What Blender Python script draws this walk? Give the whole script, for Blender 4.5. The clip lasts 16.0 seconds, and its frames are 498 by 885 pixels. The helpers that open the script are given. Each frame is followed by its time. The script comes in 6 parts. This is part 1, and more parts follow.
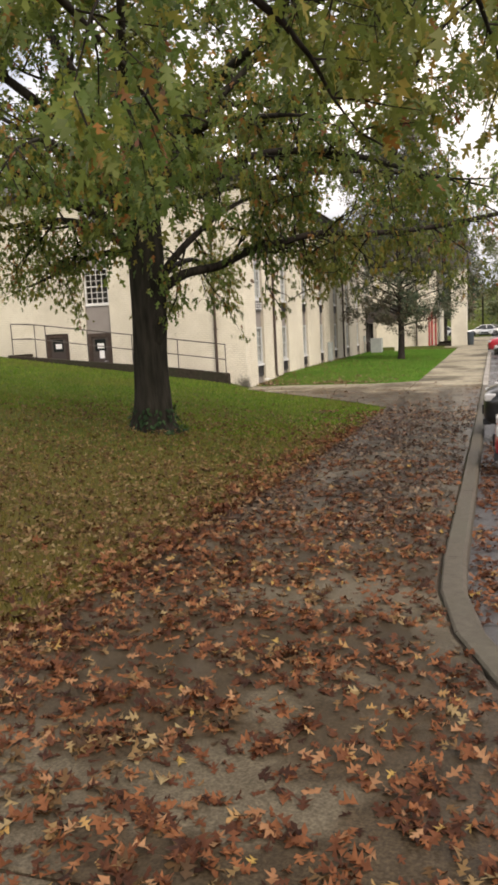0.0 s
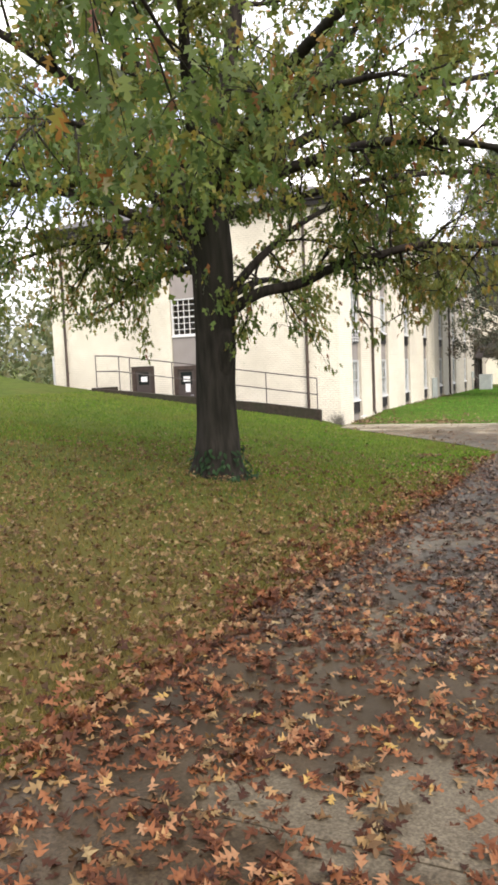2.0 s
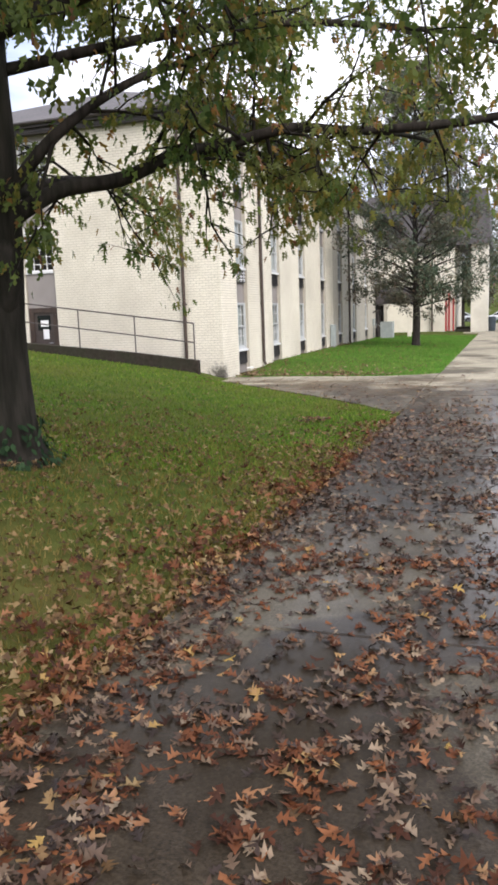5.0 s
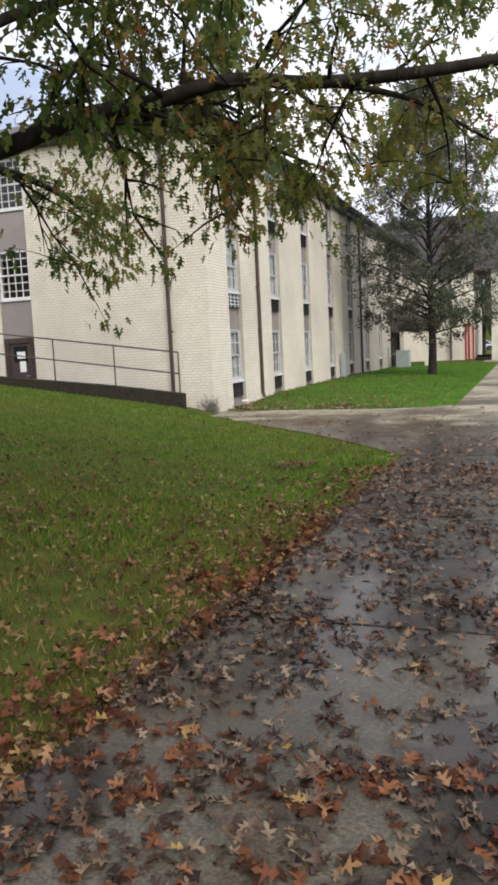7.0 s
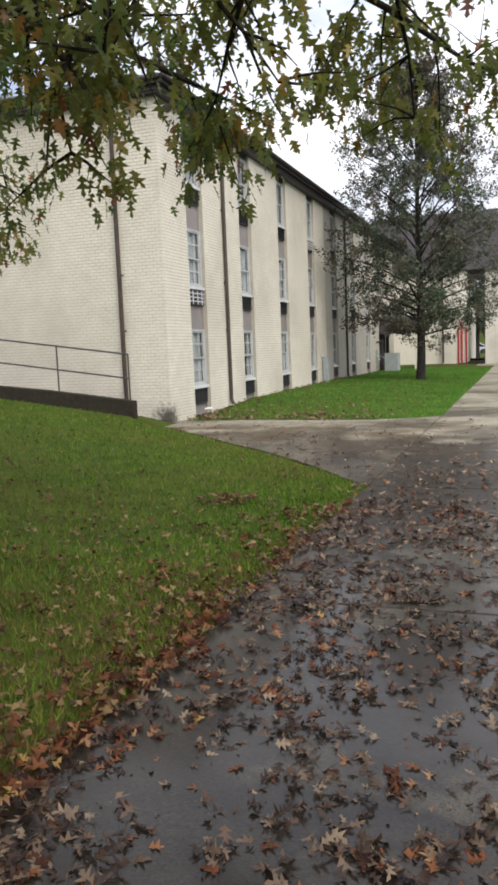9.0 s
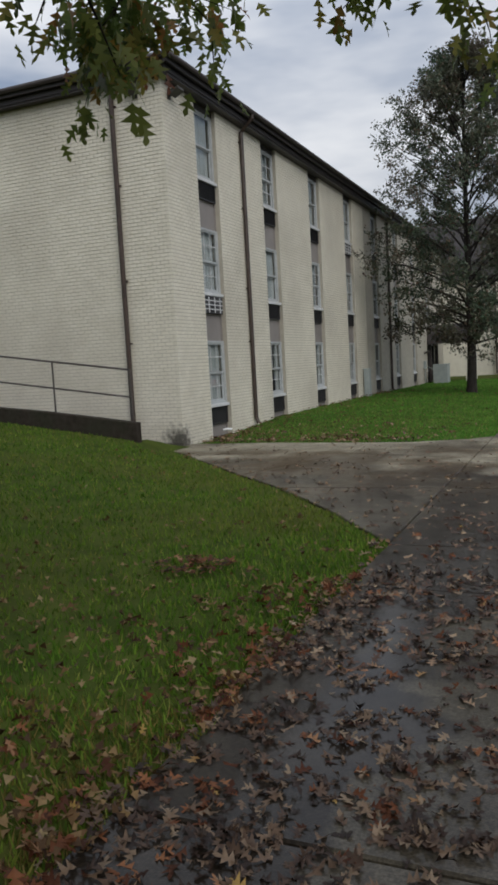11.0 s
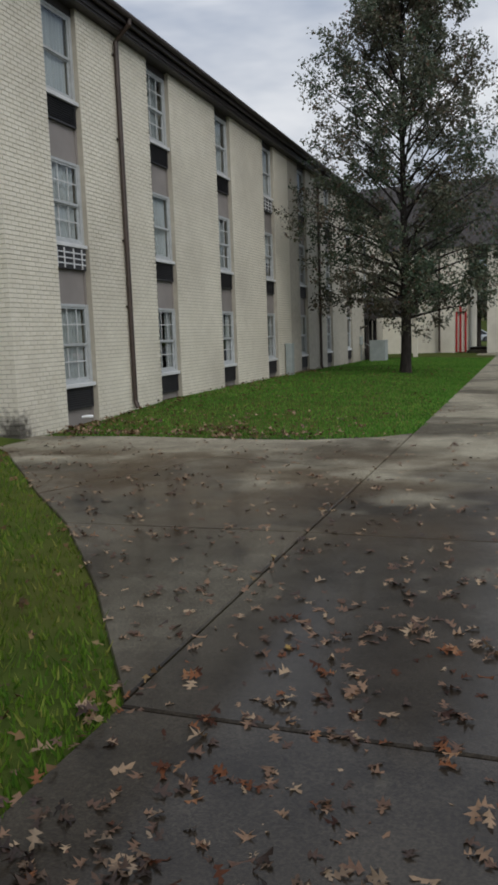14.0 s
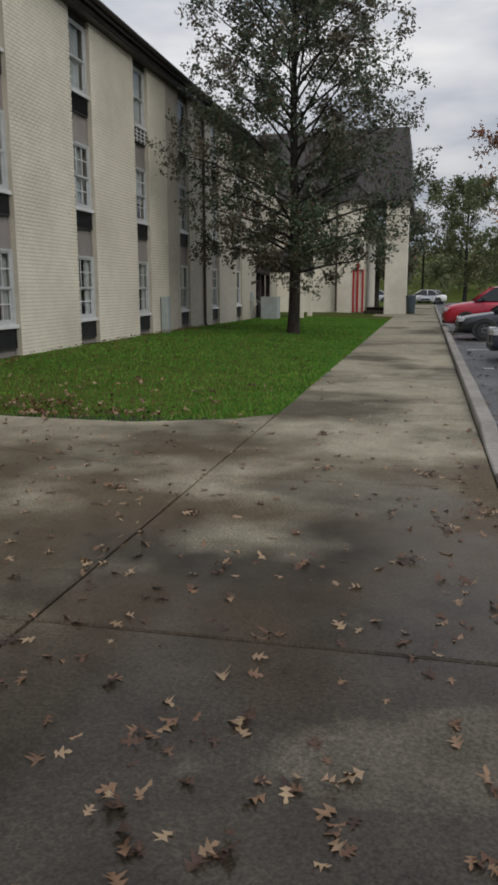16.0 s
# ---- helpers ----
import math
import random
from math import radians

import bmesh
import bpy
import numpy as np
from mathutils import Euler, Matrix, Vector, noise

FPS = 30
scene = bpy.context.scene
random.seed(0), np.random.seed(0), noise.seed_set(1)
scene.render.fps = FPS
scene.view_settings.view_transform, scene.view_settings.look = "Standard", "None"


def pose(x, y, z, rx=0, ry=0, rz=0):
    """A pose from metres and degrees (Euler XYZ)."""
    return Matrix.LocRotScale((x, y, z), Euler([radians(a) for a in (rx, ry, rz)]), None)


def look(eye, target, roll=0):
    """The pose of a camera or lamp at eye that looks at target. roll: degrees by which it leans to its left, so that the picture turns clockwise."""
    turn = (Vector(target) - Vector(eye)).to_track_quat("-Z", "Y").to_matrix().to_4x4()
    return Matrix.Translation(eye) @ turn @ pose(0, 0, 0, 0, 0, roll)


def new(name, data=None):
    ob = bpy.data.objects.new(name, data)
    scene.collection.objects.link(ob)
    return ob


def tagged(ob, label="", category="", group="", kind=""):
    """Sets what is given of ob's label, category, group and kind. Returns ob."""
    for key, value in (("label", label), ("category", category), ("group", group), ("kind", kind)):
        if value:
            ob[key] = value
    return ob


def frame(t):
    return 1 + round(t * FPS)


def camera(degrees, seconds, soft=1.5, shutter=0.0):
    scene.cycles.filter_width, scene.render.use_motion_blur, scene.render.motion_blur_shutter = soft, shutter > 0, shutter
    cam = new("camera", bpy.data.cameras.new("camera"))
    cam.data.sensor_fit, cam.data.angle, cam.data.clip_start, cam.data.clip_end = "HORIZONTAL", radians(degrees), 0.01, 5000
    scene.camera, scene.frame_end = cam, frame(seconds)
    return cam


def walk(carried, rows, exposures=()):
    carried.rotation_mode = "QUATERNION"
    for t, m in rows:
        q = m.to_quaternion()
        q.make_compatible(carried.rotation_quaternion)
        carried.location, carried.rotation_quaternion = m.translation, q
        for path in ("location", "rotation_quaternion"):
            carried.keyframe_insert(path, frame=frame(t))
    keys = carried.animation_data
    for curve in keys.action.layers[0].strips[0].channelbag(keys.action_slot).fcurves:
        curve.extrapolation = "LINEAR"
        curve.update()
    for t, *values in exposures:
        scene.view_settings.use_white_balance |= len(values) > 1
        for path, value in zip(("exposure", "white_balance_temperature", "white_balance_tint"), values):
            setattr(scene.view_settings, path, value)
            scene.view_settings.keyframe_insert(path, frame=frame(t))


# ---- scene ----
cam = camera(35.4, 16.0, soft=3.1)
METRES, EYE, TILT, LEAN, TURN = 21.45, 1.65, 0.0, 0.0, 17.7
ROWS = [
    (0.0, 0.0, 0.0, 0.0, -0.41, -8.25, 2.83),
    (0.5, -0.0002, 0.0282, -0.0013, -0.6, -6.23, 2.55),
    (1.0, 0.0059, 0.0558, -0.003, 5.95, -4.67, 2.67),
    (1.5, 0.0093, 0.0845, -0.0048, 6.97, -5.28, 2.56),
    (2.0, 0.0163, 0.1135, -0.0065, 7.17, -5.29, 2.46),
    (2.5, 0.0201, 0.1452, -0.0079, 7.05, -5.38, 2.17),
    (3.0, 0.0235, 0.177, -0.011, 5.16, -6.68, 2.23),
    (3.5, 0.0286, 0.207, -0.0117, 4.68, -8.16, 2.54),
    (4.0, 0.033, 0.2375, -0.0136, 0.85, -9.5, 2.31),
    (4.5, 0.0407, 0.2676, -0.0142, 0.15, -9.62, 2.0),
    (7.0, 0.0872, 0.4183, -0.0231, 1.91, -6.92, 2.81),
    (7.5, 0.0988, 0.4456, -0.0239, -1.6, -7.47, 2.59),
    (8.0, 0.1065, 0.474, -0.023, 0.92, -7.82, 2.52),
    (8.5, 0.1158, 0.5043, -0.0248, -2.2, -8.87, 2.58),
    (9.0, 0.1234, 0.5335, -0.0236, 1.59, -6.86, 2.37),
    (11.5, 0.1605, 0.6808, -0.0275, 5.33, -5.7, 3.21),
    (12.0, 0.173, 0.7127, -0.0303, 1.12, -6.84, 2.86),
    (12.5, 0.1814, 0.7431, -0.0297, 2.47, -7.09, 2.93),
    (13.0, 0.1929, 0.7738, -0.0306, 1.46, -6.79, 2.79),
    (13.5, 0.2019, 0.8021, -0.0292, 3.13, -6.99, 2.3),
    (14.0, 0.211, 0.8327, -0.0308, 1.83, -7.78, 2.07),
    (14.5, 0.2232, 0.863, -0.0298, 1.66, -6.05, 0.89),
    (15.0, 0.2337, 0.8974, -0.0313, 0.44, -7.2, 0.94),
    (15.5, 0.2466, 0.9288, -0.0325, -2.02, -8.59, 0.38),
    (16.0, 0.2557, 0.9605, -0.0343, -5.07, -11.15, 0.13),
]
EXPOSURES = [(0.0, 1.2, 7700, 16), (0.5, 1.55, 7600, 15), (1.0, 1.72, 7300, 15), (2.5, 1.86, 6850, 16), (4.5, 1.62, 6500, 16), (7.0, 1.12, 6650, 14), (9.0, 1.06, 6600, 13),
             (11.5, -0.05, 6300, 10), (12.5, -0.1, 6250, 10), (14.0, 0.08, 6350, 10), (15.0, -0.36, 6250, 8), (16.0, 0.1, 6600, 11)]
walk(cam, [(t, pose(0, 0, EYE, TILT, LEAN, TURN) @ pose(METRES * x, METRES * y, METRES * z, 90 + pitch, roll, yaw)) for t, x, y, z, yaw, pitch, roll in ROWS],
     exposures=EXPOSURES)


# ---- world and sun: a bright overcast sky ----
world = bpy.data.worlds.new("overcast")
scene.world = world
world.use_nodes = True
wn, wl = world.node_tree.nodes, world.node_tree.links
wn.clear()
w_out, w_bg = wn.new("ShaderNodeOutputWorld"), wn.new("ShaderNodeBackground")
w_sky = wn.new("ShaderNodeTexSky")
w_sky.sky_type, w_sky.sun_disc = "NISHITA", False
w_sky.sun_elevation, w_sky.sun_rotation = radians(40), radians(134)
w_scale = wn.new("ShaderNodeMix")
w_scale.data_type, w_scale.blend_type = "RGBA", "MULTIPLY"
w_scale.inputs[0].default_value = 1.0
w_scale.inputs[7].default_value = (0.10, 0.10, 0.10, 1)
w_co, w_map, w_noise, w_ramp, w_mix = (wn.new("ShaderNodeTexCoord"), wn.new("ShaderNodeMapping"), wn.new("ShaderNodeTexNoise"),
                                       wn.new("ShaderNodeValToRGB"), wn.new("ShaderNodeMix"))
w_map.inputs["Scale"].default_value = (1.0, 1.0, 3.2)
w_map.inputs["Location"].default_value = (0.3, 0.1, 0.0)
w_noise.inputs["Scale"].default_value, w_noise.inputs["Detail"].default_value = 2.1, 5.0
w_noise.inputs["Roughness"].default_value = 0.5
w_ramp.color_ramp.elements[0].position, w_ramp.color_ramp.elements[0].color = 0.42, (0.34, 0.41, 0.54, 1)
w_ramp.color_ramp.elements[1].position, w_ramp.color_ramp.elements[1].color = 0.64, (1.10, 1.10, 1.10, 1)
w_mix.data_type = "RGBA"
w_mix.inputs[0].default_value = 0.9
wl.new(w_co.outputs["Generated"], w_map.inputs["Vector"])
wl.new(w_map.outputs["Vector"], w_noise.inputs["Vector"])
wl.new(w_noise.outputs["Fac"], w_ramp.inputs["Fac"])
wl.new(w_sky.outputs["Color"], w_scale.inputs[6])
wl.new(w_scale.outputs[2], w_mix.inputs[6])
wl.new(w_ramp.outputs["Color"], w_mix.inputs[7])
# an overcast sky is brightest overhead
w_sep, w_up, w_dome = wn.new("ShaderNodeSeparateXYZ"), wn.new("ShaderNodeMapRange"), wn.new("ShaderNodeMix")
w_up.inputs["From Min"].default_value, w_up.inputs["From Max"].default_value = 0.0, 1.0
w_up.inputs["To Min"].default_value, w_up.inputs["To Max"].default_value = 0.62, 1.3
w_dome.data_type, w_dome.blend_type = "RGBA", "MULTIPLY"
w_dome.inputs[0].default_value = 1.0
wl.new(w_co.outputs["Generated"], w_sep.inputs["Vector"])
wl.new(w_sep.outputs["Z"], w_up.inputs["Value"])
wl.new(w_mix.outputs[2], w_dome.inputs[6])
wl.new(w_up.outputs["Result"], w_dome.inputs[7])
wl.new(w_dome.outputs[2], w_bg.inputs["Color"])
w_bg.inputs["Strength"].default_value = 0.95
wl.new(w_bg.outputs["Background"], w_out.inputs["Surface"])

sun = new("sun", bpy.data.lights.new("sun", "SUN"))
sun.data.energy, sun.data.angle, sun.data.color = 1.2, radians(40), (1.0, 0.96, 0.9)
sun.matrix_world = look((24, -13, 25), (0, 10, 0))


# ---- materials ----
def mat(name, dark, light, grain=8.0, rough=0.8, bump=0.15, bump_grain=60.0, stain=None, stain_grain=0.6, stain_amount=0.4,
        metal=0.0, island=None, piece=0.0, stretch=(1, 1, 1), rough_stain=None, thin=0.0, spec=0.5):
    """A surface: two colours mixed by fine grain, broad stains, a fine relief. island: colours by loose piece. piece: lightness by object."""
    m = bpy.data.materials.new(name)
    m.use_nodes = True
    n, l = m.node_tree.nodes, m.node_tree.links
    b = n["Principled BSDF"]
    geo, mp = n.new("ShaderNodeNewGeometry"), n.new("ShaderNodeMapping")
    mp.inputs["Scale"].default_value = stretch
    l.new(geo.outputs["Position"], mp.inputs["Vector"])

    def tex(scale, detail=4.0):
        t = n.new("ShaderNodeTexNoise")
        t.inputs["Scale"].default_value, t.inputs["Detail"].default_value = scale, detail
        l.new(mp.outputs["Vector"], t.inputs["Vector"])
        return t

    def mixed(fac, a, c, kind="MIX"):
        x = n.new("ShaderNodeMix")
        x.data_type, x.blend_type = "RGBA", kind
        for sock, v in ((x.inputs[0], fac), (x.inputs[6], a), (x.inputs[7], c)):
            if hasattr(v, "is_linked"):
                l.new(v, sock)
            else:
                sock.default_value = v if not isinstance(v, tuple) else (*v, 1)
        return x.outputs[2]

    def ramp(sock, lo, hi, stops=None):
        r = n.new("ShaderNodeValToRGB")
        if stops:
            els = r.color_ramp.elements
            while len(els) < len(stops):
                els.new(0.5)
            for e, (p, c) in zip(els, stops):
                e.position, e.color = p, (*c, 1)
        else:
            r.color_ramp.elements[0].position, r.color_ramp.elements[1].position = lo, hi
        l.new(sock, r.inputs["Fac"])
        return r.outputs["Color"]

    if island:
        col = ramp(geo.outputs["Random Per Island"], 0, 1, island)
        col = mixed(ramp(tex(grain).outputs["Fac"], 0.3, 0.7), mixed(1.0, col, (0.72, 0.72, 0.72), "MULTIPLY"), col)
    else:
        col = mixed(ramp(tex(grain).outputs["Fac"], 0.3, 0.7), dark, light)
    if stain:
        s = ramp(tex(stain_grain, 6.0).outputs["Fac"], 0.42, 0.68)
        f = n.new("ShaderNodeMath")
        f.operation = "MULTIPLY"
        f.inputs[1].default_value = stain_amount
        l.new(s, f.inputs[0])
        col = mixed(f.outputs[0], col, stain)
        if rough_stain is not None:
            r = n.new("ShaderNodeMapRange")
            r.inputs["To Min"].default_value, r.inputs["To Max"].default_value = rough, rough_stain
            l.new(s, r.inputs["Value"])
            l.new(r.outputs["Result"], b.inputs["Roughness"])
    if piece:
        info, r = n.new("ShaderNodeObjectInfo"), n.new("ShaderNodeMapRange")
        r.inputs["To Min"].default_value, r.inputs["To Max"].default_value = 1 - piece, 1.0
        l.new(info.outputs["Random"], r.inputs["Value"])
        col = mixed(1.0, col, r.outputs["Result"], "MULTIPLY")
    l.new(col, b.inputs["Base Color"])
    if rough_stain is None:
        b.inputs["Roughness"].default_value = rough
    b.inputs["Metallic"].default_value = metal
    b.inputs["Specular IOR Level"].default_value = spec
    if bump:
        bp = n.new("ShaderNodeBump")
        bp.inputs["Strength"].default_value, bp.inputs["Distance"].default_value = bump, 0.02
        l.new(tex(bump_grain, 5.0).outputs["Fac"], bp.inputs["Height"])
        l.new(bp.outputs["Normal"], b.inputs["Normal"])
    if thin:
        tr, mx = n.new("ShaderNodeBsdfTranslucent"), n.new("ShaderNodeMixShader")
        mx.inputs[0].default_value = thin
        l.new(col, tr.inputs["Color"])
        l.new(b.outputs["BSDF"], mx.inputs[1])
        l.new(tr.outputs["BSDF"], mx.inputs[2])
        l.new(mx.outputs["Shader"], n["Material Output"].inputs["Surface"])
    return m


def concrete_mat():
    """Brushed concrete, wet and also darkened for the oaks' shade, drying out towards the open north, with brown puddle
    stains.
    """
    m = bpy.data.materials.new("wet_shaded_concrete")
    m.use_nodes = True
    n, l = m.node_tree.nodes, m.node_tree.links
    b = n["Principled BSDF"]
    geo, sep = n.new("ShaderNodeNewGeometry"), n.new("ShaderNodeSeparateXYZ")
    l.new(geo.outputs["Position"], sep.inputs["Vector"])

    def tex(scale, detail):
        t = n.new("ShaderNodeTexNoise")
        t.inputs["Scale"].default_value, t.inputs["Detail"].default_value = scale, detail
        l.new(geo.outputs["Position"], t.inputs["Vector"])
        return t.outputs["Fac"]

    def span(sock, a, c, lo, hi):
        r = n.new("ShaderNodeMapRange")
        for key, v in (("From Min", a), ("From Max", c), ("To Min", lo), ("To Max", hi)):
            r.inputs[key].default_value = v
        l.new(sock, r.inputs["Value"])
        return r.outputs["Result"]

    def calc(op, a, c):
        x = n.new("ShaderNodeMath")
        x.operation, x.use_clamp = op, op == "ADD"
        for sock, v in zip(x.inputs, (a, c)):
            if hasattr(v, "is_linked"):
                l.new(v, sock)
            else:
                sock.default_value = v
        return x.outputs[0]

    def mixed(fac, a, c, kind="MIX"):
        x = n.new("ShaderNodeMix")
        x.data_type, x.blend_type = "RGBA", kind
        for sock, v in ((x.inputs[0], fac), (x.inputs[6], a), (x.inputs[7], c)):
            if hasattr(v, "is_linked"):
                l.new(v, sock)
            else:
                sock.default_value = v if not isinstance(v, tuple) else (*v, 1)
        return x.outputs[2]

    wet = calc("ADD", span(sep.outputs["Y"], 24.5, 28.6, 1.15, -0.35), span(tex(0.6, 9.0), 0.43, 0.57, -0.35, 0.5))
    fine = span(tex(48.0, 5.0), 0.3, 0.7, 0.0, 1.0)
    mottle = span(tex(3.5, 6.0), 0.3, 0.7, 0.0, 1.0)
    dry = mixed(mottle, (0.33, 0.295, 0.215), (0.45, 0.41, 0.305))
    # wet tones along the path, with the oaks' shade put into the darker stretch
    wet_shade = mixed(span(sep.outputs["Y"], 6.5, 10.5, 0.0, 1.0), mixed(mottle, (0.052, 0.038, 0.024), (0.084, 0.063, 0.041)),
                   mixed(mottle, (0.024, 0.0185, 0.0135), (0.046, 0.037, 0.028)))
    wet_shade = mixed(span(sep.outputs["Y"], 18.5, 23.5, 0.0, 1.0), wet_shade, mixed(mottle, (0.042, 0.034, 0.025), (0.076, 0.063, 0.047)))
    col = mixed(wet, dry, wet_shade)
    col = mixed(span(tex(0.42, 5.0), 0.5, 0.64, 0.0, 0.7), col, (0.034, 0.025, 0.016))
    rust = calc("MULTIPLY", span(tex(0.8, 6.0), 0.38, 0.58, 0.0, 0.85), calc("MULTIPLY", span(sep.outputs["Y"], 23.5, 25.5, 0.0, 1.0), span(sep.outputs["Y"], 28.3, 29.9, 1.0, 0.0)))
    col = mixed(rust, col, (0.10, 0.070, 0.040))
    col = mixed(0.5, col, mixed(span(tex(80.0, 4.0), 0.38, 0.62, 0.0, 1.0), (0.35, 0.33, 0.31), (1.45, 1.43, 1.4)), "MULTIPLY")
    col = mixed(0.6, col, mixed(fine, (0.4, 0.4, 0.4), (1.1, 1.1, 1.1)), "MULTIPLY")
    info = n.new("ShaderNodeObjectInfo")
    col = mixed(1.0, col, span(info.outputs["Random"], 0, 1, 0.85, 1.0), "MULTIPLY")
    l.new(col, b.inputs["Base Color"])
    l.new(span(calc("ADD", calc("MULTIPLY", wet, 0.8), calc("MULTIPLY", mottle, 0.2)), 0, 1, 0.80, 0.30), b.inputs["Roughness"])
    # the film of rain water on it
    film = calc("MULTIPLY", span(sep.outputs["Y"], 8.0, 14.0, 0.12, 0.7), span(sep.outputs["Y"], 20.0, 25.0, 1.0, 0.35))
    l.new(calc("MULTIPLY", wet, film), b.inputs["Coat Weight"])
    b.inputs["Coat Roughness"].default_value, b.inputs["Coat IOR"].default_value = 0.12, 1.33
    b.inputs["Specular IOR Level"].default_value = 0.10
    bp = n.new("ShaderNodeBump")
    bp.inputs["Strength"].default_value, bp.inputs["Distance"].default_value = 0.45, 0.007
    l.new(calc("ADD", calc("MULTIPLY", tex(160.0, 3.0), 0.5), calc("MULTIPLY", tex(9.0, 5.0), 0.5)), bp.inputs["Height"])
    l.new(bp.outputs["Normal"], b.inputs["Normal"])
    return m


def glass_mat(name, tint):
    m = bpy.data.materials.new(name)
    m.use_nodes = True
    n, l = m.node_tree.nodes, m.node_tree.links
    n.remove(n["Principled BSDF"])
    fr, gl, tr, mx = n.new("ShaderNodeFresnel"), n.new("ShaderNodeBsdfGlossy"), n.new("ShaderNodeBsdfTransparent"), n.new("ShaderNodeMixShader")
    fr.inputs["IOR"].default_value = 1.6
    gl.inputs["Roughness"].default_value = 0.02
    tr.inputs["Color"].default_value = (*tint, 1)
    l.new(fr.outputs["Fac"], mx.inputs[0])
    l.new(tr.outputs["BSDF"], mx.inputs[1])
    l.new(gl.outputs["BSDF"], mx.inputs[2])
    l.new(mx.outputs["Shader"], n["Material Output"].inputs["Surface"])
    return m


BRICK = mat("painted_brick", (0.72, 0.675, 0.555), (0.80, 0.755, 0.635), 3.0, 0.6, 0.25, 45.0, (0.46, 0.42, 0.34), 0.45, 0.45, piece=0.06)
MORTAR = mat("painted_mortar", (0.40, 0.37, 0.30), (0.50, 0.465, 0.38), 5.0, 0.8, 0.3, 60.0, (0.34, 0.31, 0.25), 0.5, 0.5)
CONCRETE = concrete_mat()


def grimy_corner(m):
    """Old black damp stain where the paint has gone, low on the brick corner."""
    n, l = m.node_tree.nodes, m.node_tree.links
    b = n["Principled BSDF"]
    old = b.inputs["Base Color"].links[0].from_socket
    geo, dist, tex, add, ramp, mx = (n.new("ShaderNodeNewGeometry"), n.new("ShaderNodeVectorMath"), n.new("ShaderNodeTexNoise"),
                                     n.new("ShaderNodeMath"), n.new("ShaderNodeMapRange"), n.new("ShaderNodeMix"))
    dist.operation = "DISTANCE"
    dist.inputs[1].default_value = (-9.50, 29.75, -0.58)
    l.new(geo.outputs["Position"], dist.inputs[0])
    tex.inputs["Scale"].default_value, tex.inputs["Detail"].default_value = 9.0, 6.0
    l.new(geo.outputs["Position"], tex.inputs["Vector"])
    add.operation = "MULTIPLY_ADD"
    add.inputs[1].default_value = 0.75
    l.new(tex.outputs["Fac"], add.inputs[0])
    l.new(dist.outputs["Value"], add.inputs[2])
    ramp.inputs[1].default_value, ramp.inputs[2].default_value = 0.55, 0.86
    ramp.inputs[3].default_value, ramp.inputs[4].default_value = 0.88, 0.0
    l.new(add.outputs[0], ramp.inputs[0])
    mx.data_type = "RGBA"
    l.new(ramp.outputs[0], mx.inputs[0])
    l.new(old, mx.inputs[6])
    mx.inputs[7].default_value = (0.035, 0.030, 0.024, 1)
    l.new(mx.outputs[2], b.inputs["Base Color"])


grimy_corner(BRICK)
grimy_corner(MORTAR)


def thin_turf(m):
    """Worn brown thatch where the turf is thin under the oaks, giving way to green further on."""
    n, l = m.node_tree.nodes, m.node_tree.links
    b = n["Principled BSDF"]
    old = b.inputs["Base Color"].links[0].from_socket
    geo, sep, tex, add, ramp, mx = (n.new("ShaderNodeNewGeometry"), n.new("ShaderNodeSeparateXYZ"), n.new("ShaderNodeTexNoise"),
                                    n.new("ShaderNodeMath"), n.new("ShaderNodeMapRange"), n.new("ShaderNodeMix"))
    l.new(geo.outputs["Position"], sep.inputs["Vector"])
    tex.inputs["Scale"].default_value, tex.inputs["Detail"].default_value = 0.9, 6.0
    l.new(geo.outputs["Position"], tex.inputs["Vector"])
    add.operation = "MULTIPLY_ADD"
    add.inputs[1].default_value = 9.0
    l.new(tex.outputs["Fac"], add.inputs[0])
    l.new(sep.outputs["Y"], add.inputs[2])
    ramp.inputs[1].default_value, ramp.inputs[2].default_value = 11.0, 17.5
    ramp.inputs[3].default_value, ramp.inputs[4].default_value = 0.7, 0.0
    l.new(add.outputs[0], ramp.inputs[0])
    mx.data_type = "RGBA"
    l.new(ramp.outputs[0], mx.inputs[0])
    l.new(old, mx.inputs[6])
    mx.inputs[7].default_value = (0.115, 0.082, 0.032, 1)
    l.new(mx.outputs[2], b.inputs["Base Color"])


KERB = mat("kerb_concrete", (0.058, 0.048, 0.034), (0.092, 0.078, 0.056), 14.0, 0.75, 0.3, 70.0, (0.07, 0.066, 0.045), 0.9, 0.6)
KERB_DRY = mat("dry_kerb_concrete", (0.24, 0.22, 0.19), (0.33, 0.31, 0.27), 14.0, 0.75, 0.2, 70.0, (0.13, 0.115, 0.095), 0.9, 0.6)
RAMPWALL = mat("mossy_concrete", (0.026, 0.020, 0.015), (0.05, 0.040, 0.031), 9.0, 0.85, 0.3, 50.0, (0.03, 0.035, 0.02), 1.3, 0.6, spec=0.15)
ASPHALT = mat("wet_asphalt", (0.035, 0.035, 0.037), (0.07, 0.07, 0.07), 40.0, 0.5, 0.4, 160.0, (0.1, 0.095, 0.09), 0.3, 0.6, rough_stain=0.25)
SOIL = mat("lawn_ground", (0.040, 0.062, 0.012), (0.078, 0.102, 0.020), 2.6, 1.0, 0.6, 30.0, (0.10, 0.085, 0.026), 0.35, 0.4, spec=0.05)
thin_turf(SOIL)
